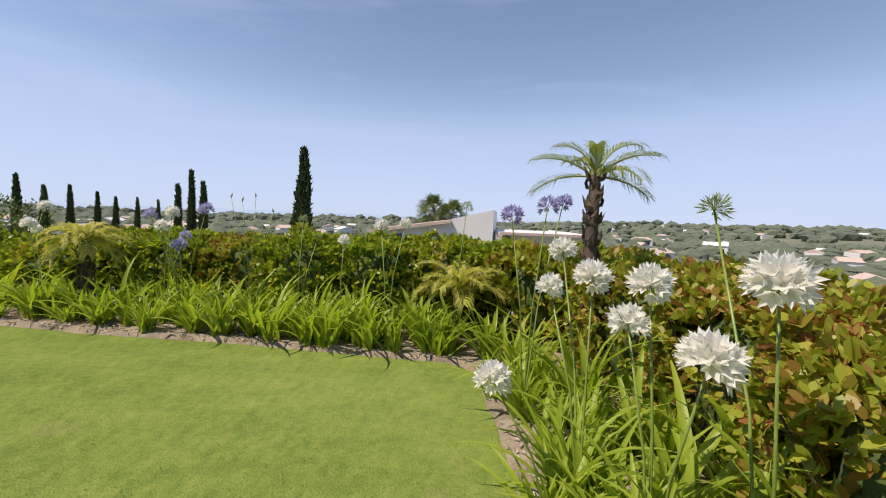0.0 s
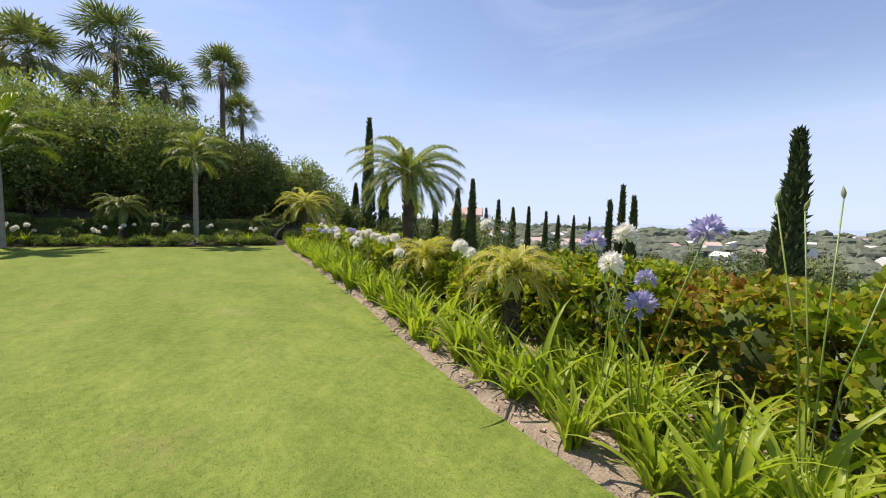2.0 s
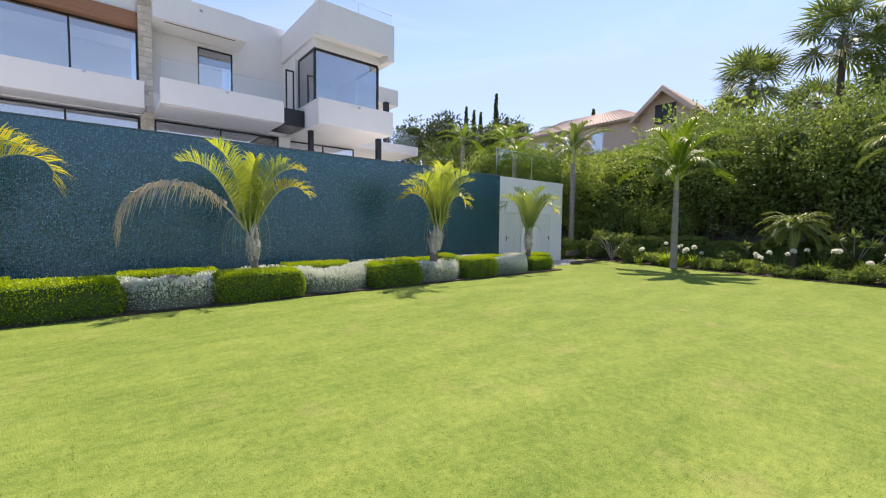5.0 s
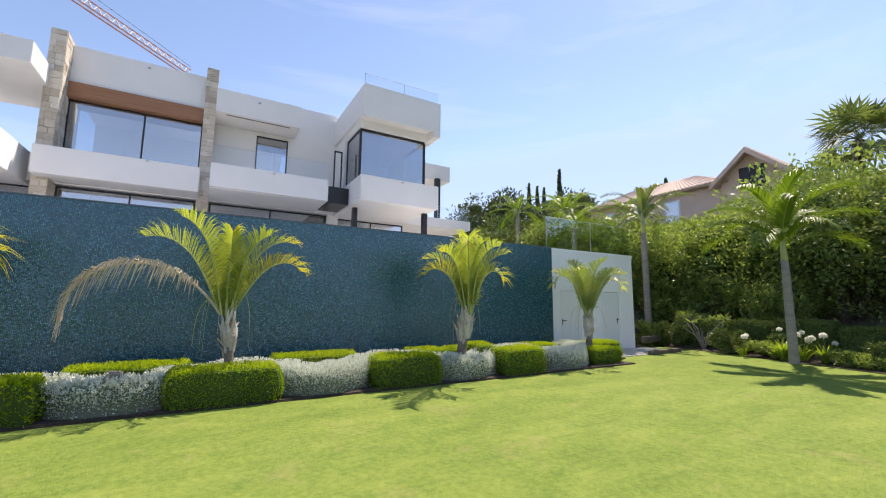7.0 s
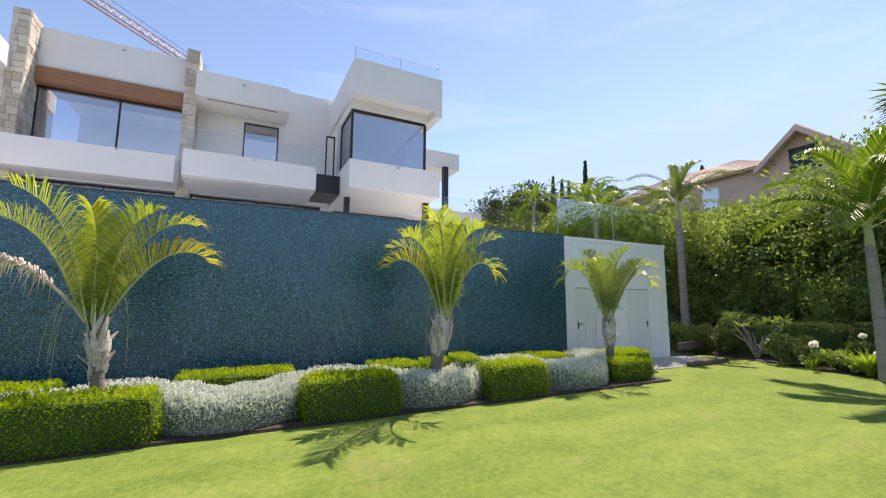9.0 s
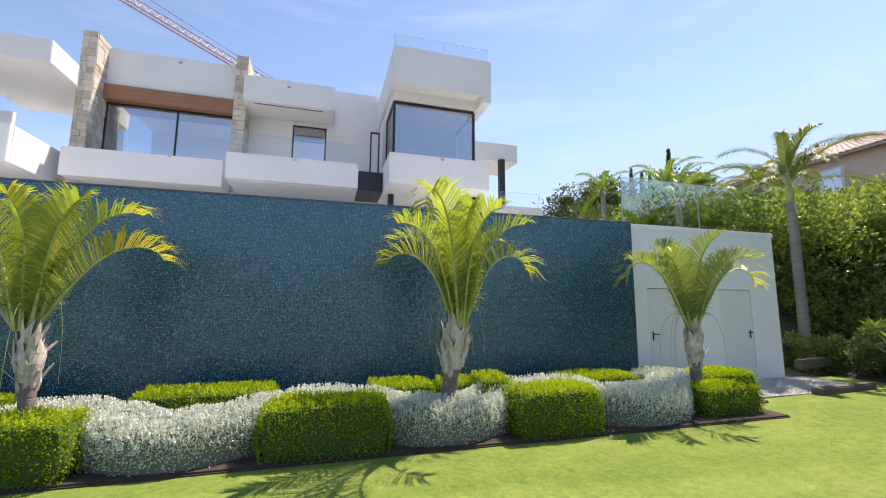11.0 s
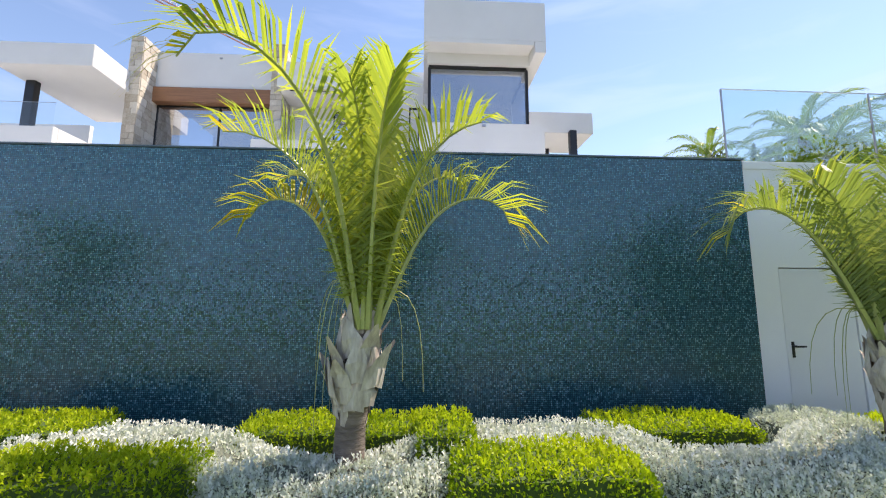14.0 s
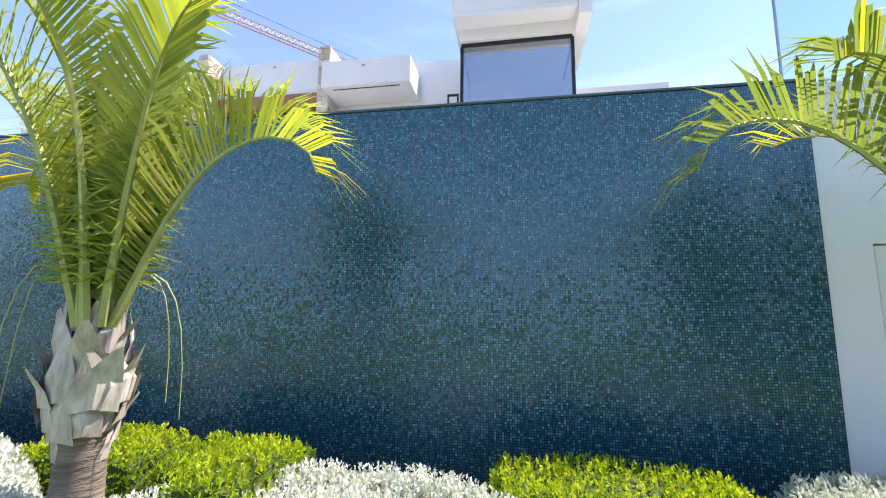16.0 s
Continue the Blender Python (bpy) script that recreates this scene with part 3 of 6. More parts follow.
def service_wall():
    openings = [(-18.58, -17.56), (-20.62, -19.62)]
    ob = new("wall_service")
    tagged(ob, "white rendered wall with two flush service doors", "wall", "", "structure")
    y0, y1 = -7.0, -6.77
    for x0, x1, z0, z1 in ((-21.5, -20.62, -0.1, 2.12), (-19.62, -18.58, -0.1, 2.12), (-17.56, -17.2, -0.1, 2.12), (-21.5, -17.2, 2.12, 3.45)):
        part("wall_panel", box_mesh("wall_panel", M_WHITEWALL, (x0, x1, y0, y1, z0, z1), bevel=0), ob)
    part("wall_return", box_mesh("wall_return", M_WHITEWALL, (-21.5, -21.25, -12.0, -7.0, -0.1, 3.45), bevel=0), ob)
    part("coping", box_mesh("coping", M_WHITEWALL, (-21.54, -17.2, -12.0, -6.755, 3.45, 3.57), bevel=0.01), ob)
    for i, (a, b) in enumerate(openings):
        d = part("door_leaf", box_mesh("door_leaf", M_WHITEDOOR, (a + 0.012, b - 0.012, -6.83, -6.782, 0.0, 2.105), bevel=0.004), ob, "flush white steel door")
        hx = b - 0.1 if i == 0 else a + 0.1
        s = -1 if i == 0 else 1
        part("door_handle", box_mesh("door_handle", M_BLACK, (hx - 0.02, hx + 0.02, -6.783, -6.773, 0.96, 1.16), (hx - 0.012, hx + 0.012, -6.775, -6.72, 1.09, 1.115),
                                     (hx - 0.012, hx + s * 0.13, -6.74, -6.715, 1.09, 1.112), bevel=0.004), d, "black lever handle")


service_wall()


def glass_panels(name, label, panels, z0, z1, y, group, thick=0.012, axis="x", glass=M_BALGLASS):
    for a, b in panels:
        bx = (a, b, y - thick, y, z0, z1) if axis == "x" else (y - thick, y, a, b, z0, z1)
        ob = thing(name, label, "glass panel", group=group)
        g = part("glass", box_mesh("glass", glass, bx, bevel=0), ob)
        g.visible_shadow = False
        if axis == "x":
            part("edge_strip", box_mesh("edge_strip", M_STEEL, (b - 0.012, b + 0.004, y - thick - 0.004, y + 0.004, z0, z1), (a, b, y - thick - 0.004, y + 0.004, z1, z1 + 0.008), bevel=0), ob, "slim metal edge")


glass_panels("glass_balustrade", "tall clear glass balustrade panel on the white wall", [(-19.3, -17.1), (-21.55, -19.33)], 3.57, 4.68, -6.88, "balustrade over the service doors", glass=M_RAIL)


# ---- villa above the wall ----
def window(parent, name, x0, x1, y, z0, z1, mullions=(), fr=0.07, pane=M_PANE):
    w = part(name, box_mesh("frame", M_METAL, (x0, x1, y - 0.05, y + 0.03, z1 - fr, z1), (x0, x1, y - 0.05, y + 0.03, z0, z0 + fr),
             (x0, x0 + fr, y - 0.05, y + 0.029, z0 + fr, z1 - fr), (x1 - fr, x1, y - 0.05, y + 0.029, z0 + fr, z1 - fr),
             *[(mx - 0.035, mx + 0.035, y - 0.05, y + 0.029, z0 + fr, z1 - fr) for mx in mullions], bevel=0.006), parent, "slim dark metal window frame")
    edges = [x0 + fr] + [v for mx in mullions for v in (mx - 0.035, mx + 0.035)] + [x1 - fr]
    for a, b in zip(edges[::2], edges[1::2]):
        g = part("pane", box_mesh("pane", pane, (a, b, y - 0.02, y - 0.005, z0 + fr, z1 - fr), bevel=0), w, "blue-tinted reflecting pane")
        g.visible_shadow = False


def villa():
    v = thing("modern_villa", "white modern villa with cantilevered balconies and large windows", "house")
    W = lambda n, *b, bevel=0.015, label="": part(n, box_mesh(n, M_WHITE, *b, bevel=bevel), v, label)
    # ground floor
    W("ground_floor_wall", (-21.0, 9.0, -26.0, -25.7, 3.5, 6.3), (-13.0, -12.4, -19.2, -18.4, 3.5, 6.3), (8.6, 9, -25.7, -18.6, 3.5, 6.3))
    window(v, "ground_window", -6.35, -1.45, -18.55, 3.5, 6.25, (-3.9,))
    window(v, "ground_window", -12.4, -6.9, -18.55, 3.5, 6.25, (-9.6,))
    window(v, "ground_window", -17.0, -13.0, -18.75, 3.5, 6.2, (-15.0,))
    window(v, "ground_window", -0.9, 8.6, -18.9, 3.5, 6.2, (2.2, 5.4))
    # floor slab of the upper storey
    W("floor_slab", (-17.0, 9.0, -26.0, -18.3, 6.3, 7.42), bevel=0)
    # stone fins
    rnd = random.Random(17)
    for x0, x1, y0, y1, zt, deep in ((-1.42, -0.95, -20.6, -17.65, 12.52, 1.15), (-6.85, -6.39, -20.6, -18.28, 12.82, 1.05)):
        fin = part("stone_fin", box_mesh("stone_fin", M_MORTAR, (x0, x1, y0, y1, 3.5, zt), bevel=0.01), v, "beige split-stone clad fin wall")
        z = 4.6
        while z < zt - 0.1:
            h = min(rnd.uniform(0.17, 0.34), zt + 0.01 - z)
            u = x0 - 0.02
            while u < x1 + 0.01:
                w = min(rnd.uniform(0.2, 0.42), x1 + 0.02 - u)
                if x1 - u - w < 0.1:
                    w = x1 + 0.02 - u
                part("stone", box_mesh("stone", M_STONE, (u + 0.004, u + w - 0.004, y1 - 0.02, y1 + rnd.uniform(0.015, 0.04), z + 0.005, z + h - 0.005), bevel=0.008), fin)
                u += w
            u = y1 - 0.024
            while u > y1 - deep:
                w = min(rnd.uniform(0.25, 0.55), u - y1 + deep + 0.1)
                part("stone", box_mesh("stone", M_STONE, (x0 - rnd.uniform(0.015, 0.04), x0 + 0.02, u - w + 0.005, u - 0.004, z + 0.005, z + h - 0.005), bevel=0.008), fin)
                u -= w
            z += h
    # middle bay between the fins
    W("fascia", (-6.39, -1.42, -20.5, -18.55, 10.78, 12.45))
    part("timber_lintel", box_mesh("timber_lintel", M_WOOD, (-6.385, -1.425, -20.0, -18.42, 10.12, 10.775)), v, "warm brown timber lintel")
    window(v, "large_window", -6.38, -1.43, -18.8, 7.43, 10.11, (-4.1,))
    b = W("balcony_parapet", (-6.45, -1.05, -17.15, -16.95, 6.35, 7.45), (-6.45, -1.05, -18.3, -17.15, 6.35, 6.6), (-6.45, -6.25, -18.3, -17.15, 6.6, 7.45))
    for sx, sy, sz in ((-4.1, -18.53, 12.2), (-8.7, -17.6, 11.3), (-14.8, -13.93, 7.3), (-9.3, -15.53, 7.25)):
        part("spot_light", box_mesh("spot_light", M_STEEL, (sx - 0.06, sx + 0.06, sy, sy + 0.05, sz - 0.03, sz + 0.04), bevel=0.008), v, "small wall spotlight")
    part("spot_light", box_mesh("spot_light", M_STEEL, (-4.62, -4.52, -16.95, -16.9, 7.36, 7.44), bevel=0.008), b, "small wall spotlight")
    for k in range(13):
        part("roof_tile", box_mesh("roof_tile", M_WHITE, (-5.75 + 0.24 * k, -5.6 + 0.24 * k, -19.6, -19.2, 12.6, 12.78), bevel=0.02), v)
    W("roof_kerb", (-6.0, -2.5, -19.9, -19.15, 12.44, 12.6))
    # second balcony with its canopy
    W("canopy", (-10.66, -6.86, -19.3, -17.62, 10.48, 11.62))
    part("soffit_slot", box_mesh("soffit_slot", M_METAL, (-10.2, -7.3, -17.9, -17.84, 10.466, 10.486), bevel=0), v, "dark slot in the soffit")
    W("recess_wall", (-8.8, -6.86, -19.6, -19.32, 7.43, 11.6), (-13.0, -10.38, -19.6, -19.32, 7.43, 12.35), (-10.38, -8.8, -19.6, -19.32, 10.32, 12.35), (-10.38, -8.8, -19.6, -19.32, 7.43, 8.2), bevel=0)
    window(v, "small_window", -10.38, -8.8, -19.42, 8.2, 10.32)
    part("roller_blind", box_mesh("roller_blind", M_METAL, (-10.3, -8.88, -19.5, -19.47, 9.55, 10.25), bevel=0.004), v, "half lowered grey blind")
    W("balcony_parapet", (-11.72, -6.86, -15.75, -15.55, 6.35, 7.36), (-11.72, -6.86, -18.3, -15.75, 6.33, 6.6), (-11.72, -11.52, -18.3, -15.75, 6.6, 7.36))
    part("dark_cladding", box_mesh("dark_cladding", M_METAL, (-12.72, -11.74, -17.6, -15.62, 6.3, 7.1), bevel=0.01), v, "dark metal clad link between the balconies")
    part("open_sash", box_mesh("open_sash", M_METAL, (-12.36, -12.3, -17.05, -16.95, 7.42, 9.4), (-12.72, -12.66, -17.05, -16.95, 7.42, 9.4), (-12.66, -12.36, -17.04, -16.96, 9.33, 9.4), bevel=0.006), v, "dark framed open casement")
    # projecting bay
    W("bay_sill", (-16.78, -12.74, -19.3, -13.95, 6.24, 7.42), bevel=0.02)
    W("bay_back", (-16.6, -13.0, -20.4, -20.2, 7.42, 10.2), (-16.75, -16.55, -20.2, -17.6, 7.42, 10.2), (-13.05, -12.9, -20.2, -17.3, 7.42, 10.2), bevel=0)
    w = part("bay_window", box_mesh("bay_frame", M_METAL, (-16.55, -13.05, -15.22, -15.12, 10.0, 10.1), bevel=0.006), v, "dark corner window frame")
    for bx in ((-16.55, -13.05, -15.22, -15.12, 7.42, 7.5), (-16.6, -16.5, -15.23, -15.11, 7.5, 10.0), (-13.12, -13.02, -15.23, -15.11, 7.5, 10.0), (-13.1, -13.04, -17.3, -17.22, 7.5, 10.0), (-13.1, -13.04, -17.25, -15.22, 10.0, 10.1), (-16.6, -16.54, -17.6, -15.22, 10.0, 10.1)):
        part("frame_bar", box_mesh("frame_bar", M_METAL, bx, bevel=0.006), w)
    for bx in ((-16.5, -13.12, -15.18, -15.165, 7.5, 10.0), (-13.085, -13.07, -17.2, -15.23, 7.5, 10.0), (-16.585, -16.57, -17.55, -15.23, 7.5, 10.0)):
        g = part("pane", box_mesh("pane", M_PANE, bx, bevel=0), w, "blue-tinted reflecting pane")
        g.visible_shadow = False
    W("bay_roof", (-17.0, -12.86, -20.6, -14.2, 10.5, 11.95), bevel=0.01)
    W("roof_lip", (-16.6, -12.86, -14.32, -14.202, 10.36, 10.5), bevel=0.005)
    W("bay_soffit", (-16.62, -13.0, -20.4, -15.0, 10.1, 10.5), bevel=0.005)
    W("roof_side", (-16.998, -16.62, -20.4, -14.202, 10.1, 10.5), bevel=0.005)
    # rooms behind the panes
    part("interior", box_mesh("interior", M_ROOM, (-6.38, -1.43, -23.6, -23.5, 7.42, 10.8), (-16.6, -13.0, -20.2, -20.15, 7.42, 10.1), (-6.4, -1.4, -23.5, -20.5, 10.78, 10.85),
                              (-10.4, -8.7, -22.0, -21.9, 7.4, 10.6), (-21, 9, -25.7, -25.6, 3.5, 6.3), (-17, 9, -25.6, -19.2, 6.25, 6.3), bevel=0), v, "pale rooms behind the glass")
    # wing with a deep canopy
    W("wing_canopy", (-1.05, 2.35, -20.5, -15.8, 10.05, 10.9))
    part("column", box_mesh("column", M_METAL, (1.85, 2.2, -17.15, -16.9, 7.0, 10.06), bevel=0.01), v, "dark square column")
    W("wing_balcony", (-0.62, 9.0, -15.35, -15.15, 6.2, 7.47), (-0.62, -0.42, -20.0, -15.35, 6.2, 7.47), (-0.42, 9.0, -20.0, -15.35, 6.2, 6.5))
    part("wing_wall", box_mesh("wing_wall", M_WHITE, (3.0, 9.0, -21.2, -21.0, 6.5, 10.1), bevel=0), v)
    # roof canopy and terrace beyond the bay
    W("side_canopy", (-21.05, -16.9, -22.5, -19.95, 9.85, 10.9))
    part("column", box_mesh("column", M_METAL, (-20.1, -19.78, -19.9, -19.6, 6.5, 9.86), bevel=0.01), v, "dark square column")
    part("column", box_mesh("column", M_METAL, (-19.5, -19.2, -22.2, -21.9, 6.5, 9.86), bevel=0.01), v, "dark square column")
    W("side_terrace", (-21.95, -16.78, -22.5, -18.8, 6.38, 6.97))
    part("column", box_mesh("column", M_METAL, (-13.2, -12.98, -15.9, -15.65, 3.5, 6.28), bevel=0.01), v, "dark square column")
    part("column", box_mesh("column", M_METAL, (-16.75, -16.5, -15.3, -15.05, 3.5, 6.26), bevel=0.01), v, "dark square column")


villa()
glass_panels("balcony_glass", "low clear glass rail on the villa balcony", [(-11.6, -9.3), (-9.25, -6.9)], 7.36, 8.15, -15.62, "balcony rails")
glass_panels("roof_glass", "clear glass rail round the roof terrace", [(-16.9, -14.95), (-14.93, -12.9)], 11.95, 12.5, -14.3, "roof rails")
glass_panels("balcony_glass", "low clear glass rail on the villa balcony", [(-0.5, 2.0), (2.05, 4.5), (4.55, 7.0)], 7.47, 8.35, -15.25, "balcony rails")
glass_panels("terrace_glass", "clear glass rail of the side terrace", [(-21.9, -19.5)], 6.97, 7.75, -18.9, "terrace rails")


def crane():
    """A lattice jib far behind the villa."""
    a, b = Vector((48.0, -38.0, 48.5)), Vector((-3.0, -62.0, 33.5))
    c = thing("tower_crane", "red and white lattice jib of a distant crane", "crane")
    n, r = 60, 0.7
    d = (b - a) / n
    up, side = Vector((0, 0, 1)), d.cross(Vector((0, 0, 1))).normalized()
    for k, o in enumerate((up * r, side * r * 0.6 - up * r * 0.5, -side * r * 0.6 - up * r * 0.5)):
        part("chord", mesh_from("chord", *limb([a + o, (a + b) / 2 + o, b + o], [0.1] * 3, 5), M_CRANE), c)
    geos = []
    for i in range(n):
        p = a + d * i
        for s in (1, -1):
            geos.append(limb([p + side * s * r * 0.6 - up * r * 0.5, p + d * 0.5 + up * r], [0.05, 0.05], 4))
            geos.append(limb([p + d * 0.5 + up * r, p + d + side * s * r * 0.6 - up * r * 0.5], [0.05, 0.05], 4))
    part("lattice", mesh_from("lattice", *join(*geos), M_CRANEW), c, "pale lattice bars")
    part("mast", box_mesh("mast", M_CRANE, (a.x - 0.6, a.x + 0.6, a.y - 0.6, a.y + 0.6, -5, a.z + 4), bevel=0.02), c)
    part("tie", mesh_from("tie", *limb([a + up * 3, b + up * 1.2], [0.03, 0.03], 4), M_METAL), c, "thin dark tie cable")


crane()


# ---- neighbouring houses ----
def pantile_roof(p0, p1, p2, p3, rows=26):
    """A tiled slope between the eave p0-p1 and the ridge p3-p2, with rounded rows running up it."""
    vs, fs = [], []
    p0, p1, p2, p3 = map(Vector, (p0, p1, p2, p3))
    nrm = (p1 - p0).cross(p3 - p0).normalized()
    if nrm.z < 0:
        nrm = -nrm
    n = rows * 4
    for i in range(n + 1):
        f = i / n
        h = 0.09 * abs(math.sin(math.pi * rows * f))
        vs += [p0.lerp(p1, f) + nrm * h, p3.lerp(p2, f) + nrm * h]
    for i in range(n):
        fs.append((2 * i, 2 * i + 2, 2 * i + 3, 2 * i + 1))
    for k, p in enumerate((p0, p1, p2, p3)):
        vs.append(p - nrm * 0.18)
    m = 2 * n + 2
    fs.append((m + 3, m + 2, m + 1, m))
    fs.append((0, m, m + 1, 2 * n))
    fs.append((1, 2 * n + 1, m + 2, m + 3))
    return vs, fs


def old_villa():
    h = thing("tiled_villa", "peach rendered villa with a terracotta tiled gable roof", "house")
    # gable block, its gable facing the garden
    zb, ze, zr = 6.0, 12.0, 14.1
    gx, gy, hw = -44.4, -11.7, 2.3
    vs = [(gx, gy - hw, zb), (gx, gy + hw, zb), (gx, gy + hw, ze), (gx, gy, zr), (gx, gy - hw, ze), (gx - 9, gy - hw, zb), (gx - 9, gy + hw, zb), (gx - 9, gy + hw, ze), (gx - 9, gy, zr), (gx - 9, gy - hw, ze)]
    part("wall", mesh_from("wall", vs, [(0, 1, 2, 3, 4), (9, 8, 7, 6, 5), (1, 6, 7, 2), (0, 4, 9, 5)], M_PEACH), h)
    o = 0.5
    part("roof", mesh_from("roof", *join(pantile_roof((gx + 0.9, gy + hw + o, ze - 0.3), (gx - 9.2, gy + hw + o, ze - 0.3), (gx - 9.2, gy, zr + 0.12), (gx + 0.9, gy, zr + 0.12)),
                                         pantile_roof((gx + 0.9, gy - hw - o, ze - 0.3), (gx - 9.2, gy - hw - o, ze - 0.3), (gx - 9.2, gy, zr + 0.12), (gx + 0.9, gy, zr + 0.12))), M_TILE), h)
    for s in (-1, 1):
        prof = [(gy, zr + 0.1), (gy + s * (hw + o), ze - 0.32), (gy + s * (hw + o), ze - 0.72), (gy, zr - 0.34)]
        vb = [(x, y, z) for x in (gx + 0.7, gx + 0.96) for y, z in prof]
        part("verge_board", mesh_from("verge_board", vb, [(0, 1, 2, 3), (7, 6, 5, 4), (0, 4, 5, 1), (1, 5, 6, 2), (2, 6, 7, 3), (3, 7, 4, 0)], M_PEACH), h)
    part("gable_window", box_mesh("gable_window", M_METAL, (gx - 0.1, gx + 0.06, gy - 0.9, gy + 0.9, 11.0, 12.8), bevel=0.02), h, "dark recessed gable opening")
    # long wing with a hipped roof
    x0, x1, y0, y1 = -50.0, -44.8, -28.0, -14.1
    part("wing_wall", box_mesh("wing_wall", M_PEACH, (x0, x1, y0, y1, 6.0, 12.2), bevel=0.02), h)
    e, xm = 0.7, (x0 + x1) / 2
    part("wing_roof", mesh_from("wing_roof", *join(pantile_roof((x1 + e, y0 - e, 12.1), (x1 + e, y1 + e, 12.1), (xm, y1 - 3.5, 14.0), (xm, y0 + 3.5, 14.0), 40),
                                                   pantile_roof((x1 + e, y1 + e, 12.1), (x0 - e, y1 + e, 12.1), (xm, y1 - 3.5, 14.0), (xm, y1 - 3.5, 14.0), 26)), M_TILE), h)
    for y in (-25.5, -22.0, -18.5):
        w = part("window", box_mesh("window_frame", M_WHITE, (x1 - 0.05, x1 + 0.06, y - 0.75, y + 0.75, 9.2, 11.4), bevel=0.02), h)
        part("pane", box_mesh("pane", M_PANE, (x1 + 0.062, x1 + 0.075, y - 0.6, y + 0.6, 9.35, 11.25), bevel=0), w, "reflecting pane")
    part("balcony", box_mesh("balcony", M_WHITE, (x1, x1 + 1.2, -27.0, -21.0, 8.7, 9.0), bevel=0.02), h)


old_villa()


def white_house():
    h = thing("white_house", "white rendered house below the garden with low tiled roofs", "house")
    gz = -9.0

    def block(name, pts, depth, mat, label=""):
        """A wall whose top follows pts (x, y, z), carried back by depth."""
        n = len(pts)
        back = Vector((0.12, 1, 0)).normalized() * depth
        lo = [Vector((x, y, gz)) for x, y, z in pts]
        hi = [Vector(p) for p in pts]
        vs = lo + hi + [v + back for v in lo] + [v + back for v in hi]
        fs = [(2 * n - 1, n - 1, 3 * n - 1, 4 * n - 1), (0, n, 3 * n, 2 * n)]
        for i in range(n - 1):
            fs += [(i, i + 1, n + i + 1, n + i), (n + i, n + i + 1, 3 * n + i + 1, 3 * n + i), (2 * n + i + 1, 2 * n + i, 3 * n + i, 3 * n + i + 1)]
        part(name, mesh_from(name, vs, fs, mat), h, label)

    block("gable_wall", [(0.85, 22.3, 1.42), (3.0, 21.9, 1.95)], 6.0, M_WHITE)
    block("low_wall", [(-3.2, 22.6, 0.55), (0.84, 22.3, 1.18)], 6.0, M_WHITE)
    vs = [(-3.6, 22.3, 0.52), (0.84, 22.0, 1.2), (0.84, 29, 1.2), (-3.6, 29, 0.52), (-3.6, 22.3, 0.68), (0.84, 22.0, 1.36), (0.84, 29, 1.36), (-3.6, 29, 0.68)]
    part("low_roof", mesh_from("low_roof", vs, [(0, 1, 5, 4), (1, 2, 6, 5), (2, 3, 7, 6), (3, 0, 4, 7), (4, 5, 6, 7), (3, 2, 1, 0)], M_TILE), h)
    for x in (-1.9, -0.4):
        part("window", box_mesh("window", M_METAL, (x - 0.13, x + 0.13, 22.25, 22.5, 0.3, 0.52), bevel=0.01), h, "small dark window")
    part("porch_roof", box_mesh("porch_roof", M_WHITE, (3.3, 8.0, 21.4, 27.0, 0.7, 0.85), bevel=0.02), h)
    part("porch_edge", box_mesh("porch_edge", M_TILE, (3.3, 8.0, 21.3, 21.39, 0.72, 0.86), bevel=0.01), h, "terracotta roof edge")
    part("porch_wall", box_mesh("porch_wall", M_WHITE, (4.0, 7.6, 22.2, 26.5, gz, 0.7), bevel=0.02), h)


white_house()


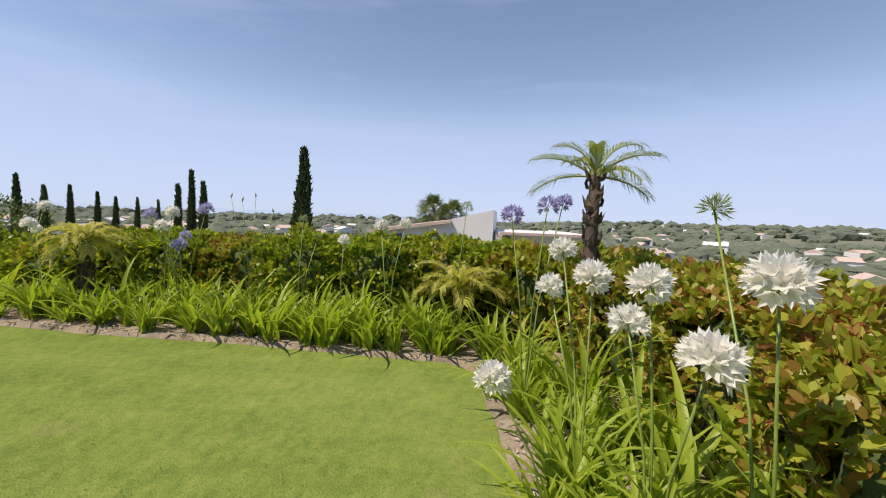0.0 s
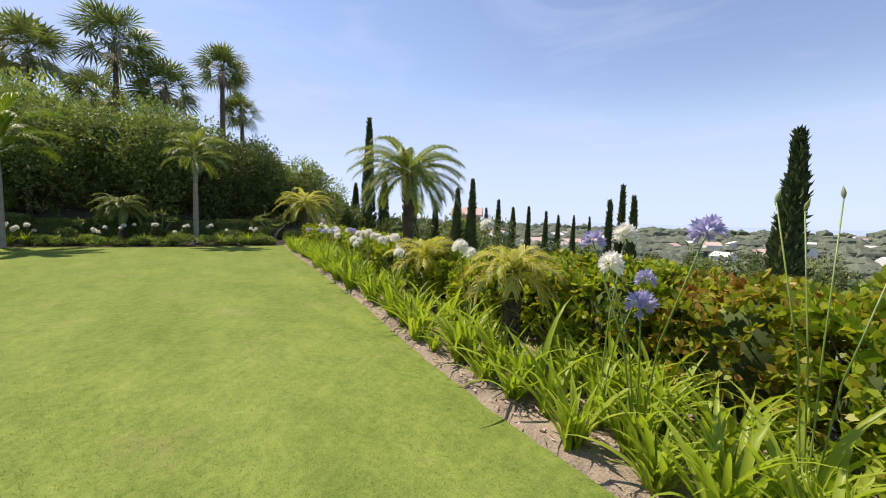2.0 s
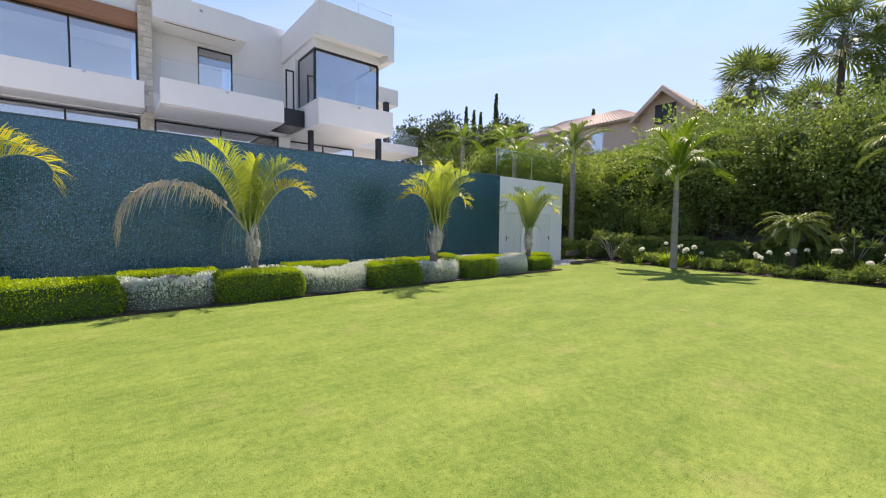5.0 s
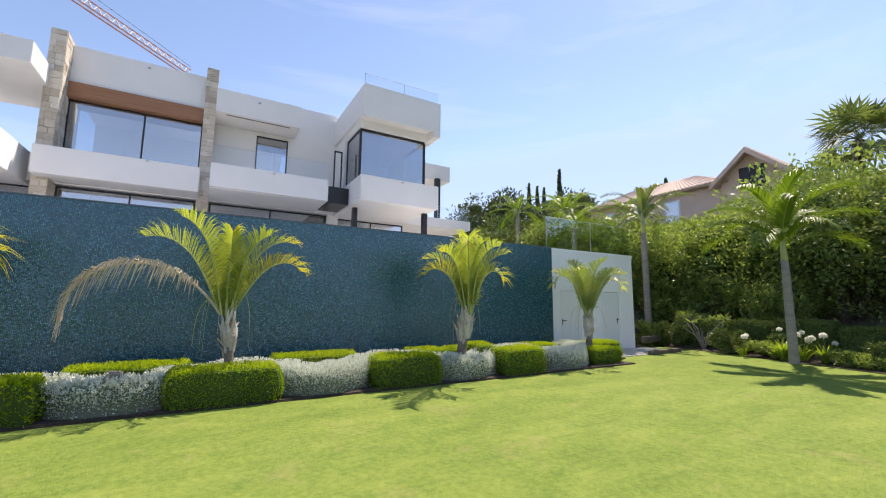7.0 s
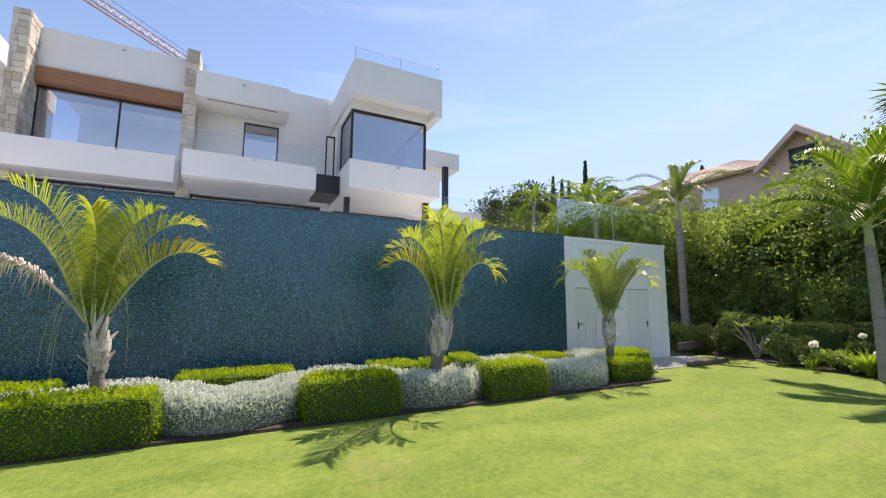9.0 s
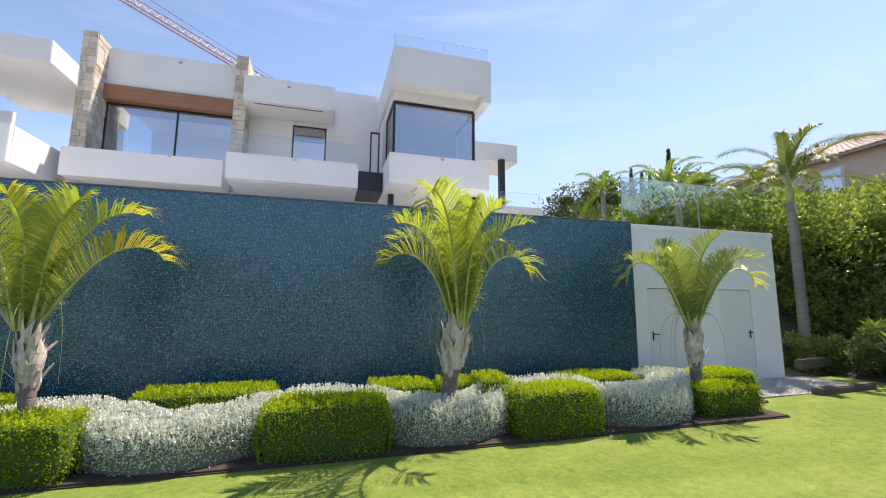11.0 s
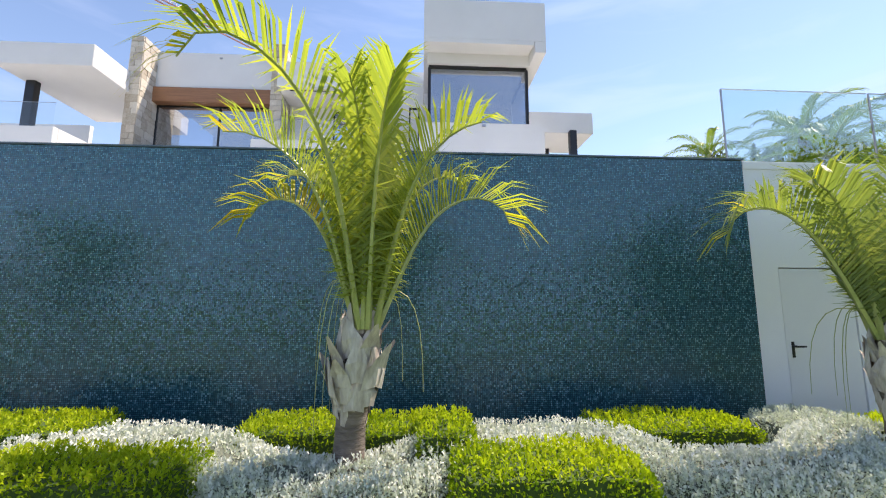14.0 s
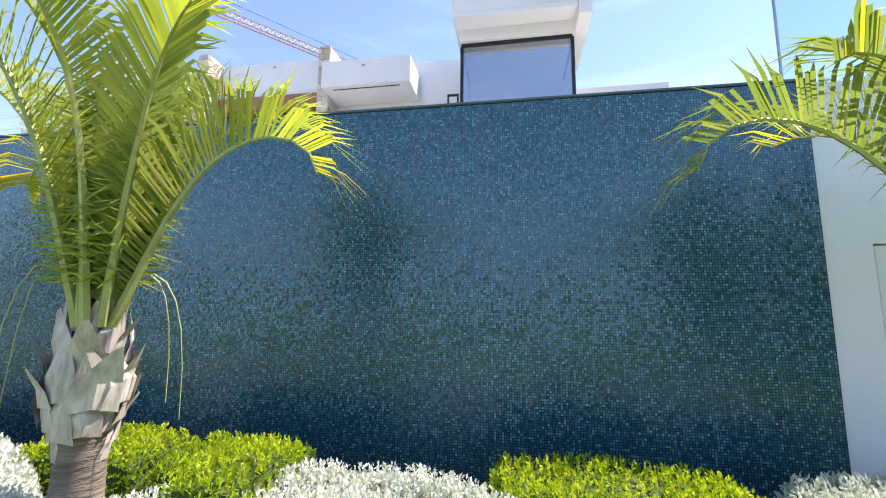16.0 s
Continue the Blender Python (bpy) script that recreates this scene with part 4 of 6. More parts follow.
# ---- clipped hedges before the wall ----
def hedge(name, x0, x1, y0, y1, top, mat, core, label, category, group, seed, density=2600, leaf=0.034, lump=0.03, width=0.55, soft=0.34):
    """A clipped block: a dark core, thousands of leaves on its skin and some shoots over it."""
    rng = np.random.default_rng(seed)
    cx, cy = (x0 + x1) / 2, (y0 + y1) / 2
    hx, hy, hz = abs(x1 - x0) / 2, abs(y1 - y0) / 2, top / 2
    ob = thing(name, label, category, (cx, cy, 0.0), group=group)

    def skin(u):
        """Points of a rounded box for directions u."""
        m = np.max(np.abs(u), axis=1, keepdims=True)
        q = u / m
        l = np.linalg.norm(q, axis=1, keepdims=True)
        q = q / (l ** soft)
        p = q * np.array([hx, hy, hz]) * 1.1
        w = np.array([noise.noise(Vector((a * 2.6 + cx * 3, b * 2.6 + cy, c * 2.6 + seed))) for a, b, c in p])
        return p * (1 + (lump * w)[:, None] * np.array([1, 1, 1.6])) + np.array([0, 0, hz])

    n = int(density * (hx * hy * 4 + hz * 4 * (hx + hy)) * 1.05)
    faces = rng.choice(5, n, p=np.array([hx * hy, hx * hz, hx * hz, hy * hz, hy * hz]) / (hx * hy + 2 * hx * hz + 2 * hy * hz))
    a, b = rng.uniform(-1, 1, n), rng.uniform(-1, 1, n)
    u = np.zeros((n, 3))
    for k, (ax, s) in enumerate(((2, 1), (1, 1), (1, -1), (0, 1), (0, -1))):
        m = faces == k
        others = [i for i in range(3) if i != ax]
        u[m, ax] = s
        u[m, others[0]], u[m, others[1]] = a[m], b[m]
    p = skin(u)
    nrm = unit((p - np.array([0, 0, hz])) / np.array([hx, hy, hz]) ** 1.4)
    d = unit(nrm * 0.75 + rng.normal(size=p.shape) * 0.62 + np.array([0, 0, 0.25]))
    p = p - nrm * rng.uniform(0, 0.035, n)[:, None]
    part("leaves", poly_mesh("leaves", leaf_quads(rng, p, d, leaf, leaf * width, 0.12), 4, mat), ob, kind="stuff")
    m = int(420 * hx * hy * 4)
    sp = skin(np.stack([rng.uniform(-0.95, 0.95, m), rng.uniform(-0.95, 0.95, m), np.ones(m)], 1))
    twig = []
    for k in range(5):
        twig.append(leaf_quads(rng, sp + np.array([0, 0, 0.012 * k]), rng.normal(size=sp.shape) * 0.5 + np.array([0, 0, 0.9]), leaf * 1.1, leaf * 0.5, 0.1))
    part("new_growth", poly_mesh("new_growth", np.concatenate(twig), 4, M_BOXTIP if mat is M_BOX else mat), ob, kind="stuff")
    # solid core; its dark colour stands in for the shade behind the leaves
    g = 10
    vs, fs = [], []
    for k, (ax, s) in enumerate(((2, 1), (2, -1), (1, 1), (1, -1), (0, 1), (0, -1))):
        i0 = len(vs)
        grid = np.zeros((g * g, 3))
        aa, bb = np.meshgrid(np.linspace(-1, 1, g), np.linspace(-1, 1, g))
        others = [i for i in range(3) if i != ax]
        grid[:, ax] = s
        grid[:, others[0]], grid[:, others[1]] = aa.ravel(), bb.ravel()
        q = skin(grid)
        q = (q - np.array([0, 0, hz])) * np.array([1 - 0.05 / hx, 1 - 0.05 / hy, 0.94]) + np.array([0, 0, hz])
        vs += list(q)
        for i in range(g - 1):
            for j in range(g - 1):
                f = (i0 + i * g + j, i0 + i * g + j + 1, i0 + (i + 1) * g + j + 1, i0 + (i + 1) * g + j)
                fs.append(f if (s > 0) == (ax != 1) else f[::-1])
    part("core", mesh_from("core", vs, fs, core, True), ob, "solid core coloured dark for the inner shade")
    return ob


def silver_ribbon(xa, xb, seed, density, fine):
    """One wave of the silver hedge, which winds between the green blocks."""
    rng = np.random.default_rng(seed)
    ob = thing("silver_hedge", "winding silvery white foliage hedge between green blocks", "hedge", ((xa + xb) / 2, -4.9, 0), group="silver hedges")
    cx = (xa + xb) / 2

    def skin(s, t, grow=1.0):
        """s along the hedge, t across it from one foot over the top to the other."""
        x = xa + (xb - xa) * s
        y = 0.33 * np.cos(2 * math.pi * (x + 12.2) / 3.1)
        dy = -0.33 * np.sin(2 * math.pi * (x + 12.2) / 3.1) * 2 * math.pi / 3.1
        l = np.sqrt(1 + dy * dy)
        a = math.pi * t
        c, q = np.cos(a), np.sin(a)
        w = 0.40 * np.sign(c) * np.abs(c) ** 0.55 * grow
        h = (0.53 - 0.12 * y if fine < 0.03 else 0.5) * np.abs(q) ** 0.5 * grow
        lump = np.array([noise.noise(Vector((u * 2.4, v * 1.7, seed))) for u, v in zip(x, t)])
        w, h = w * (1 + 0.16 * lump), h * (1 + 0.14 * lump)
        return np.stack([x - cx + w * dy / l, y - w / l, h], 1), np.stack([c * dy / l, -c / l, q], 1)

    n = int(density * (xb - xa) * 1.95)
    p, nrm = skin(rng.uniform(0, 1, n), rng.uniform(0, 1, n))
    d = unit(nrm * 0.7 + rng.normal(size=p.shape) * 0.6 + np.array([0, 0, 0.2]))
    p = p - nrm * rng.uniform(0, 0.04, n)[:, None]
    part("leaves", poly_mesh("leaves", leaf_quads(rng, p, d, fine, fine * 0.6, 0.12), 4, M_SILVER), ob, kind="stuff")
    m = int((600 if fine < 0.03 else 330) * (xb - xa))
    sp, _ = skin(rng.uniform(0, 1, m), rng.uniform(0.06, 0.94, m))
    part("new_growth", poly_mesh("new_growth", np.concatenate([leaf_quads(rng, sp + np.array([0, 0, 0.012 * k]), rng.normal(size=sp.shape) * 0.5 + np.array([0, 0, 0.9]), fine * 1.05, fine * 0.6, 0.1) for k in range(5)]), 4, M_SILVERTIP), ob, kind="stuff")
    # inner shell in the darker tone that paints shade into the gaps
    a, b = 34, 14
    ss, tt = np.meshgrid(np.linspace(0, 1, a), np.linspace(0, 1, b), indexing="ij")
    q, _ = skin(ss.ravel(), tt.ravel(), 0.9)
    part("core", mesh_from("core", q, [(i * b + k, i * b + k + 1, (i + 1) * b + k + 1, (i + 1) * b + k) for i in range(a - 1) for k in range(b - 1)], M_SILVERCORE, True), ob, "solid core coloured dark for the inner shade")


for k in range(6):
    silver_ribbon(-16.55 + 3.1 * k , -16.55 + 3.1 * (k + 1), 600 + k, 5000 if k < 3 else 2200, 0.029 if k < 3 else 0.038)
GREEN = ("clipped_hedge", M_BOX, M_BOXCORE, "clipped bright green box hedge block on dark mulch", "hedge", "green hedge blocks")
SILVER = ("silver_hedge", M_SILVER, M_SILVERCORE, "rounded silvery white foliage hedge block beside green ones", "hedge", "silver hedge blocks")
ROWS_OF_HEDGE = [
    # kind, x from, x to, y front, y back, top
    (GREEN, -17.5, -16.35, -4.35, -5.0, 0.46), (GREEN, -14.35, -13.1, -4.15, -4.85, 0.64), (GREEN, -11.4, -9.98, -4.15, -4.85, 0.64), (GREEN, -8.25, -6.62, -4.15, -4.8, 0.62),
    (GREEN, -5.15, -3.5, -4.15, -4.85, 0.62), (GREEN, -1.95, -0.4, -4.15, -4.85, 0.62),
    (GREEN, -18.3, -17.15, -5.0, -5.75, 0.66), (SILVER, -17.2, -16.3, -5.3, -6.1, 0.68), (GREEN, -16.0, -14.5, -5.35, -6.0, 0.66), (GREEN, -13.2, -12.35, -5.25, -5.9, 0.70), (GREEN, -12.25, -11.3, -5.25, -5.9, 0.72),
    (GREEN, -13.3, -12.85, -4.8, -5.5, 0.72), (GREEN, -10.0, -8.3, -5.3, -6.0, 0.74), (GREEN, -6.9, -5.1, -5.3, -6.0, 0.70), (GREEN, -3.7, -2.0, -5.3, -6.0, 0.70),
]
for i, (k, x0, x1, y0, y1, top) in enumerate(ROWS_OF_HEDGE):
    near = -18 < x0 < -7
    top *= 0.9 if y0 > -4.9 else 0.74
    grow = 0.05 if k is SILVER else 0.0
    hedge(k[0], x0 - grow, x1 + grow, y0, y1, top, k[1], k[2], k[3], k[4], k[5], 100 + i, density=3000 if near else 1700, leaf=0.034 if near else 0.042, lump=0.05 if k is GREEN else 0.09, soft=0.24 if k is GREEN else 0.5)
hedge("dry_hedge", -6.02, -5.8, -4.4, -5.0, 0.5, M_DRY, M_DARKSOIL, "browned dead shrub between two silver hedge blocks", "shrub", "", 190, 1500, 0.04)


# ---- palms ----
def frond_mesh(name, mat, rnd, length, a0, a1, leaflet, pairs=52, vee=0.7, start=0.22, droop=0.25, stalk=0.022, curl=1.6, ragged=0.0, sweep=0.9, wide=0.02, tips=None, tips_from=0.7):
    """A feather leaf that leaves the crown at a0 degrees above level and ends at a1, along +x."""
    n = 14
    pts, p = [Vector((0, 0, 0))], Vector((0, 0, 0))
    tilt = []
    for i in range(n):
        f = (i + 0.5) / n
        a = radians(a0 + (a1 - a0) * f ** curl)
        tilt.append(a)
        p = p + Vector((math.cos(a), rnd.uniform(-0.012, 0.012), math.sin(a))) * (length / n)
        pts.append(p.copy())
    sv, sf = limb(pts, [stalk * (1 - 0.82 * i / n) for i in range(n + 1)], 5)
    vs, fs = list(sv), list(sf)
    ns = len(fs)
    gold = []
    for k in range(pairs):
        f = start + (1 - start) * (k + rnd.uniform(-0.3, 0.3)) / pairs
        f = min(0.995, max(0.05, f))
        i = min(n - 1, int(f * n))
        base = pts[i].lerp(pts[i + 1], f * n - i)
        fw = Vector((math.cos(tilt[i]), 0, math.sin(tilt[i])))
        up = Vector((-fw.z, 0, fw.x))
        g = (f - start) / (1 - start)
        ll = leaflet * (0.42 + 0.75 * math.sin(math.pi * min(1, 0.12 + g * 0.86)) ** 0.8) * rnd.uniform(0.85, 1.1)
        for s in (1, -1):
            if rnd.random() < ragged:
                continue
            out = Vector((0, s, 0))
            d = (out * 0.8 + fw * (sweep + 0.55 * g) + up * (vee + rnd.uniform(-0.12, 0.16))).normalized()
            wid = d.cross(up if abs(d.dot(up)) < 0.95 else out).normalized() * wide
            mid = base + d * ll * 0.5
            tip = base + d * ll * 0.95 - Vector((0, 0, ll * droop * rnd.uniform(0.5, 1.5)))
            j = len(vs)
            vs += [base - wid * 0.35, base + wid * 0.35, mid + wid * 0.5, mid - wid * 0.5, tip]
            fs += [(j, j + 1, j + 2, j + 3), (j + 3, j + 2, j + 4)]
            if tips and g + rnd.uniform(-0.12, 0.12) > tips_from:
                gold += [len(fs) - 2, len(fs) - 1]
    me = mesh_from(name, vs, fs, mat)
    me.materials.append(M_STALK if mat is not M_DRYFROND else M_DRYFROND)
    idx = np.zeros(len(fs), dtype=np.int32)
    idx[:ns] = 1
    if tips:
        me.materials.append(tips)
        idx[gold] = 2
    me.polygons.foreach_set("material_index", idx)
    return me


def husks(parent, rnd, z0, z1, r0, r1, r2, mat, rows=7, per=6, size=0.3, flare=0.09, lean=(0, 0), top=1.0):
    """Old leaf bases: overlapping pointed husks round the trunk, each a part."""
    for i in range(rows):
        f = i / (rows - 1)
        z = z0 + (z1 - z0) * f
        r = (r0 + (r1 - r0) * (f / 0.45)) if f < 0.45 else (r1 + (r2 - r1) * ((f - 0.45) / 0.55))
        for k in range(per):
            a = 2 * math.pi * (k + 0.5 * (i % 2)) / per + rnd.uniform(-0.3, 0.3)
            w, h, out = r * 1.08 * rnd.uniform(0.8, 1.2), size * rnd.uniform(0.8, 1.3), flare * (rnd.uniform(0.5, 1.0) if rnd.random() < 0.3 else rnd.uniform(-0.3, 0.2)) * (1.1 - 0.5 * f)
            c, s = Vector((math.cos(a), math.sin(a), 0)), Vector((-math.sin(a), math.cos(a), 0))
            base = c * r * 0.8
            tw = rnd.uniform(-0.06, 0.06)
            vs = [base - s * w * 0.5, base + s * w * 0.5, base + c * 0.035 + s * w * 0.46 + Vector((0, 0, h * 0.45)), base + c * 0.055 + Vector((0, 0, h * 0.5)), base + c * 0.035 - s * w * 0.46 + Vector((0, 0, h * 0.42)),
                  base + c * (0.04 + out) + s * (w * 0.08 + tw) + Vector((0, 0, h)), base + c * (0.04 + out) - s * (w * 0.08 - tw) + Vector((0, 0, h * 0.95)), base + c * 0.04 + Vector((0, 0, h * 0.08))]
            fs = [(0, 7, 3, 4), (7, 1, 2, 3), (4, 3, 6), (3, 5, 6), (3, 2, 5)]
            o = part("leaf_base", mesh_from("leaf_base", vs, fs, mat), parent)
            q = (z / top) ** 2
            o.matrix_local = Matrix.Translation((lean[0] * q, lean[1] * q, z + rnd.uniform(-0.07, 0.07))) @ Matrix.Rotation(rnd.uniform(-0.12, 0.12), 4, c)


def triangle_palm(x, y, seed, fronds, lean=(0, 0), zb=0.82, zt=1.55, label="", leaf=M_PALMLEAF, fat=0.22, slim=1.0, gold=()):
    """fronds: (azimuth, leaves at, ends at, length) and, for a dry one, a true value; gold: azimuths of yellowing ones."""
    rnd = random.Random(seed)
    ob = thing("triangle_palm", label, "palm tree", (x, y, 0), group="palms along the mosaic wall")
    part("trunk", mesh_from("trunk", *lathe([(r * slim, z) for r, z in ((0.19, -0.05), (0.15, 0.15), (0.125, 0.4), (0.11, zb - 0.1), (0.13, zb + 0.1), (0.14, zb + 0.27), (0.09, zt - 0.12), (0.055, zt + 0.1))], 16, 0.04, rnd, lean), M_TRUNK, True), ob, "ringed dark brown trunk")
    bx, by = lean
    husks(ob, rnd, zb - 0.08, zt - 0.22, 0.1 * slim, fat, 0.09 * slim, M_BOOT, 8, 7, 0.27, 0.13, lean, zt)
    for fr in fronds:
        az, a0, a1, l = fr[:4]
        dry = len(fr) > 4
        me = frond_mesh("frond", M_DRYFROND if dry else leaf, rnd, l, a0, a1, 0.42 if dry else 0.5 + 0.06 * slim, pairs=90 if dry else 72, vee=0.3 if dry else rnd.uniform(0.6, 1.1), start=0.2 if dry else 0.07, droop=0.95 if dry else 0.32, stalk=0.026, curl=1.6 if dry else 3.4, wide=0.03 if dry else 0.02, sweep=0.55,
                        tips=None if dry else M_PALMGOLD, tips_from=rnd.uniform(0.4, 0.6) if az in gold else rnd.uniform(0.88, 1.12))
        o = part("frond", me, ob, "dry brown drooping frond" if dry else "")
        c, s = math.cos(radians(az)), math.sin(radians(az))
        o.matrix_local = pose(bx + c * 0.08, by + s * 0.08, zt - 0.12, 0, 0, az)
    geos = []
    for k in range(7):
        a, r = rnd.uniform(0, 6.28), rnd.uniform(0.2, 0.45)
        c, s = math.cos(a), math.sin(a)
        h, drop = rnd.uniform(0.1, 0.3), rnd.uniform(0.5, 1.0)
        pts = []
        for j in range(8):
            f = j / 7
            q = 0.1 + r * math.sin(f * math.pi * 0.5)
            pts.append((bx + c * q, by + s * q, zt + 0.1 + 4 * h * f * (1 - f) - drop * f ** 2.2))
        geos.append(limb(pts, [0.005 - 0.0004 * j for j in range(8)], 4))
    for g in geos:
        part("hanging_strand", mesh_from("hanging_strand", *g, M_STALK), ob, "thin pale hanging leaf strand")
    return ob


# azimuth 0 points along +x, 90 towards the lawn
triangle_palm(-12.33, -4.88, 12, [(-15, 70, -70, 1.65), (56, 76, -85, 2.6), (20, 75, -20, 1.85), (85, 85, 10, 1.85), (262, 84, 10, 1.95), (150, 77, -5, 1.8), (187, 68, -85, 1.75), (218, 77, -25, 1.8), (330, 76, -30, 1.8), (105, 80, -15, 1.95), (295, 82, -5, 1.9)],
              lean=(-0.13, 0.12), fat=0.2, gold=(-15,), label="yellow-green triangle palm with peeling grey leaf bases among hedges")
triangle_palm(-7.5, -5.0, 13, [(4, 56, -100, 3.0, 1), (6, 67, -25, 1.95), (35, 77, 10, 1.95), (90, 85, 20, 1.6), (172, 74, -25, 1.9), (184, 61, -65, 1.75), (-80, 80, -10, 1.7), (140, 78, 10, 1.7)],
              lean=(0.12, 0.0), fat=0.115, slim=0.68, gold=(184,), label="triangle palm with one dry brown drooping frond beside hedges")
triangle_palm(-16.88, -5.02, 14, [(2, 64, -85, 2.0), (22, 75, -40, 1.8), (181, 56, -80, 2.15), (168, 69, -30, 1.9), (90, 85, 20, 1.75), (-90, 84, 10, 1.85), (-50, 77, -20, 1.7), (130, 75, -30, 1.7)],
              zb=0.75, zt=1.45, fat=0.14, slim=0.82, label="grey-green triangle palm before the white service doors", leaf=M_PALMGREY)
triangle_palm(-2.85, -5.0, 15, [(178, 62, -115, 2.3), (165, 72, -60, 2.1), (195, 77, -30, 1.9), (60, 74, -60, 2.0), (5, 64, -100, 2.0), (-50, 75, -40, 1.9), (100, 84, 10, 1.8), (-100, 79, -20, 1.8)], gold=(178, 165),
              label="yellow-green triangle palm with peeling grey leaf bases among hedges")


def feather_palm(name, x, y, z0, crown, radius, seed, count, length, leaflet, mat, trunk, label, group="", trunk_r=0.13, a_range=(-10, 78), end=-55, pairs=46, vee=0.35, boots=False, shaft=False, lean=(0, 0), fine=None):
    rnd = random.Random(seed)
    ob = thing(name, label, "palm tree", (x, y, z0), group=group)
    h = crown - z0
    rings = [(trunk_r * 1.25, -0.1), (trunk_r * 1.05, 0.15 * h), (trunk_r, 0.5 * h), (trunk_r * 0.95, 0.85 * h), (trunk_r * 0.8, h)]
    part("trunk", mesh_from("trunk", *lathe(rings, 12, 0.05, rnd, lean), trunk, True), ob)
    if boots:
        husks(ob, rnd, h * 0.35, h - 0.12, trunk_r * 0.95, trunk_r * 1.05, trunk_r * 1.1, M_BARK, 8, 6, 0.14, 0.05)
    if shaft:
        part("crownshaft", mesh_from("crownshaft", *lathe([(trunk_r * 0.8, h - 0.02), (trunk_r * 0.7, h + 0.3), (trunk_r * 0.35, h + 0.95)], 10), M_STALK, True), ob, "smooth green crownshaft")
    meshes = []
    for k in range(count):
        t = k / max(1, count - 1)
        a0 = a_range[0] + (a_range[1] - a_range[0]) * t
        me = frond_mesh("frond", mat, rnd, length * rnd.uniform(0.85, 1.1), a0, max(-88, end * (1 - 0.6 * t) - (15 if t < 0.3 else 0)), leaflet, pairs, vee, 0.14, 0.4, 0.014, 1.3, wide=fine or 0.008 + 0.045 * leaflet)
        o = part("frond", me, ob)
        o.matrix_local = pose(lean[0], lean[1], h + (0.85 if shaft else -0.05) * (0.4 + 0.6 * t), 0, 0, 137.5 * k + rnd.uniform(-12, 12))
    return ob


feather_palm("date_palm", -8.35, 7.32, -0.1, 2.45, 1.6, 21, 34, 1.32, 0.3, M_PALMGREY, M_BARK, "dark-trunked pygmy date palm with arching fronds in the bed", trunk_r=0.1, boots=True, pairs=80, end=-58, fine=0.013, a_range=(-12, 66))
feather_palm("date_palm", 2.5, 4.75, -0.1, 1.98, 1.0, 22, 10, 0.62, 0.2, M_PALMGREY, M_BARK, "slim pygmy date palm with sparse ragged fronds in the bed", trunk_r=0.06, boots=True, pairs=40, a_range=(0, 80), end=-25, fine=0.009)
feather_palm("dwarf_palm", -3.88, 6.15, 0.0, 1.0, 0.8, 23, 20, 0.54, 0.2, M_PALMYELLOW, M_BARK, "small yellowing dwarf palm in the planting bed", "dwarf palms", trunk_r=0.062, boots=True, pairs=36, a_range=(8, 80), end=-62, fine=0.0125)
feather_palm("dwarf_palm", 1.25, 5.75, 0.0, 0.62, 0.6, 24, 20, 0.62, 0.22, M_PALMYELLOW, M_BARK, "small yellowing dwarf palm in the planting bed", "dwarf palms", trunk_r=0.06, pairs=52, a_range=(22, 85), end=-35, fine=0.009)
feather_palm("dwarf_palm", -6.6, 6.75, 0.0, 0.8, 0.6, 25, 22, 0.72, 0.24, M_PALMYELLOW, M_BARK, "small yellowing dwarf palm in the planting bed", "dwarf palms", trunk_r=0.07, pairs=52, a_range=(22, 85), end=-35, fine=0.009)
feather_palm("feather_palm", -22.1, -2.05, 0.0, 3.05, 2.0, 26, 17, 2.35, 0.58, M_PALMGREEN, M_PALETRUNK, "tall pale-trunked palm at the lawn's edge", "palms at the lawn's end", trunk_r=0.115, shaft=True, a_range=(30, 84), end=-28, pairs=60, vee=0.4)
feather_palm("feather_palm", -22.2, 4.08, 0.0, 3.35, 1.8, 27, 17, 1.5, 0.42, M_PALMGREY, M_PALETRUNK, "tall pale-trunked palm at the lawn's edge", "palms at the lawn's end", trunk_r=0.1, shaft=True, a_range=(12, 85), end=-50, pairs=56, vee=0.3)
feather_palm("feather_palm", -24.7, -8.3, -0.05, 5.0, 2.0, 28, 13, 2.3, 0.5, M_FAN, M_PALETRUNK, "tall pale-trunked palm beside the white wall", "palms at the lawn's end", trunk_r=0.14, shaft=True, a_range=(22, 84), end=-32, pairs=52, vee=0.45)
feather_palm("bush_palm", -23.6, 1.3, 0.2, 1.6, 1.0, 29, 38, 1.15, 0.24, M_PALMGREY, M_BARK, "bushy pygmy palm in the shaded border", "border palms", trunk_r=0.12, pairs=52, end=-72)
feather_palm("bush_palm", -23.8, 9.3, 0.2, 2.0, 1.0, 30, 40, 1.7, 0.3, M_PALMYELLOW, M_BARK, "bushy yellow-green palm at the bed's end", "border palms", trunk_r=0.14, pairs=52, end=-70)
for i, (x, y, z0, zc) in enumerate([(-27.0, -11.5, 2.5, 5.8), (-25.0, -13.5, 2.5, 7.0), (-30.0, -13.0, 4.0, 7.4), (-29.0, -16.5, 4.0, 8.2), (-24.5, -17.0, 3.5, 7.6), (-23.6, -11.5, 2.0, 5.6)]):
    feather_palm("feather_palm", x, y, z0, zc, 1.8, 40 + i, 16, 2.0, 0.42, M_PALMGREEN, M_PALETRUNK, "arching feather palm in the shrubs behind the wall", "palms behind the wall", trunk_r=0.14, a_range=(-5, 80), end=-50, pairs=44)


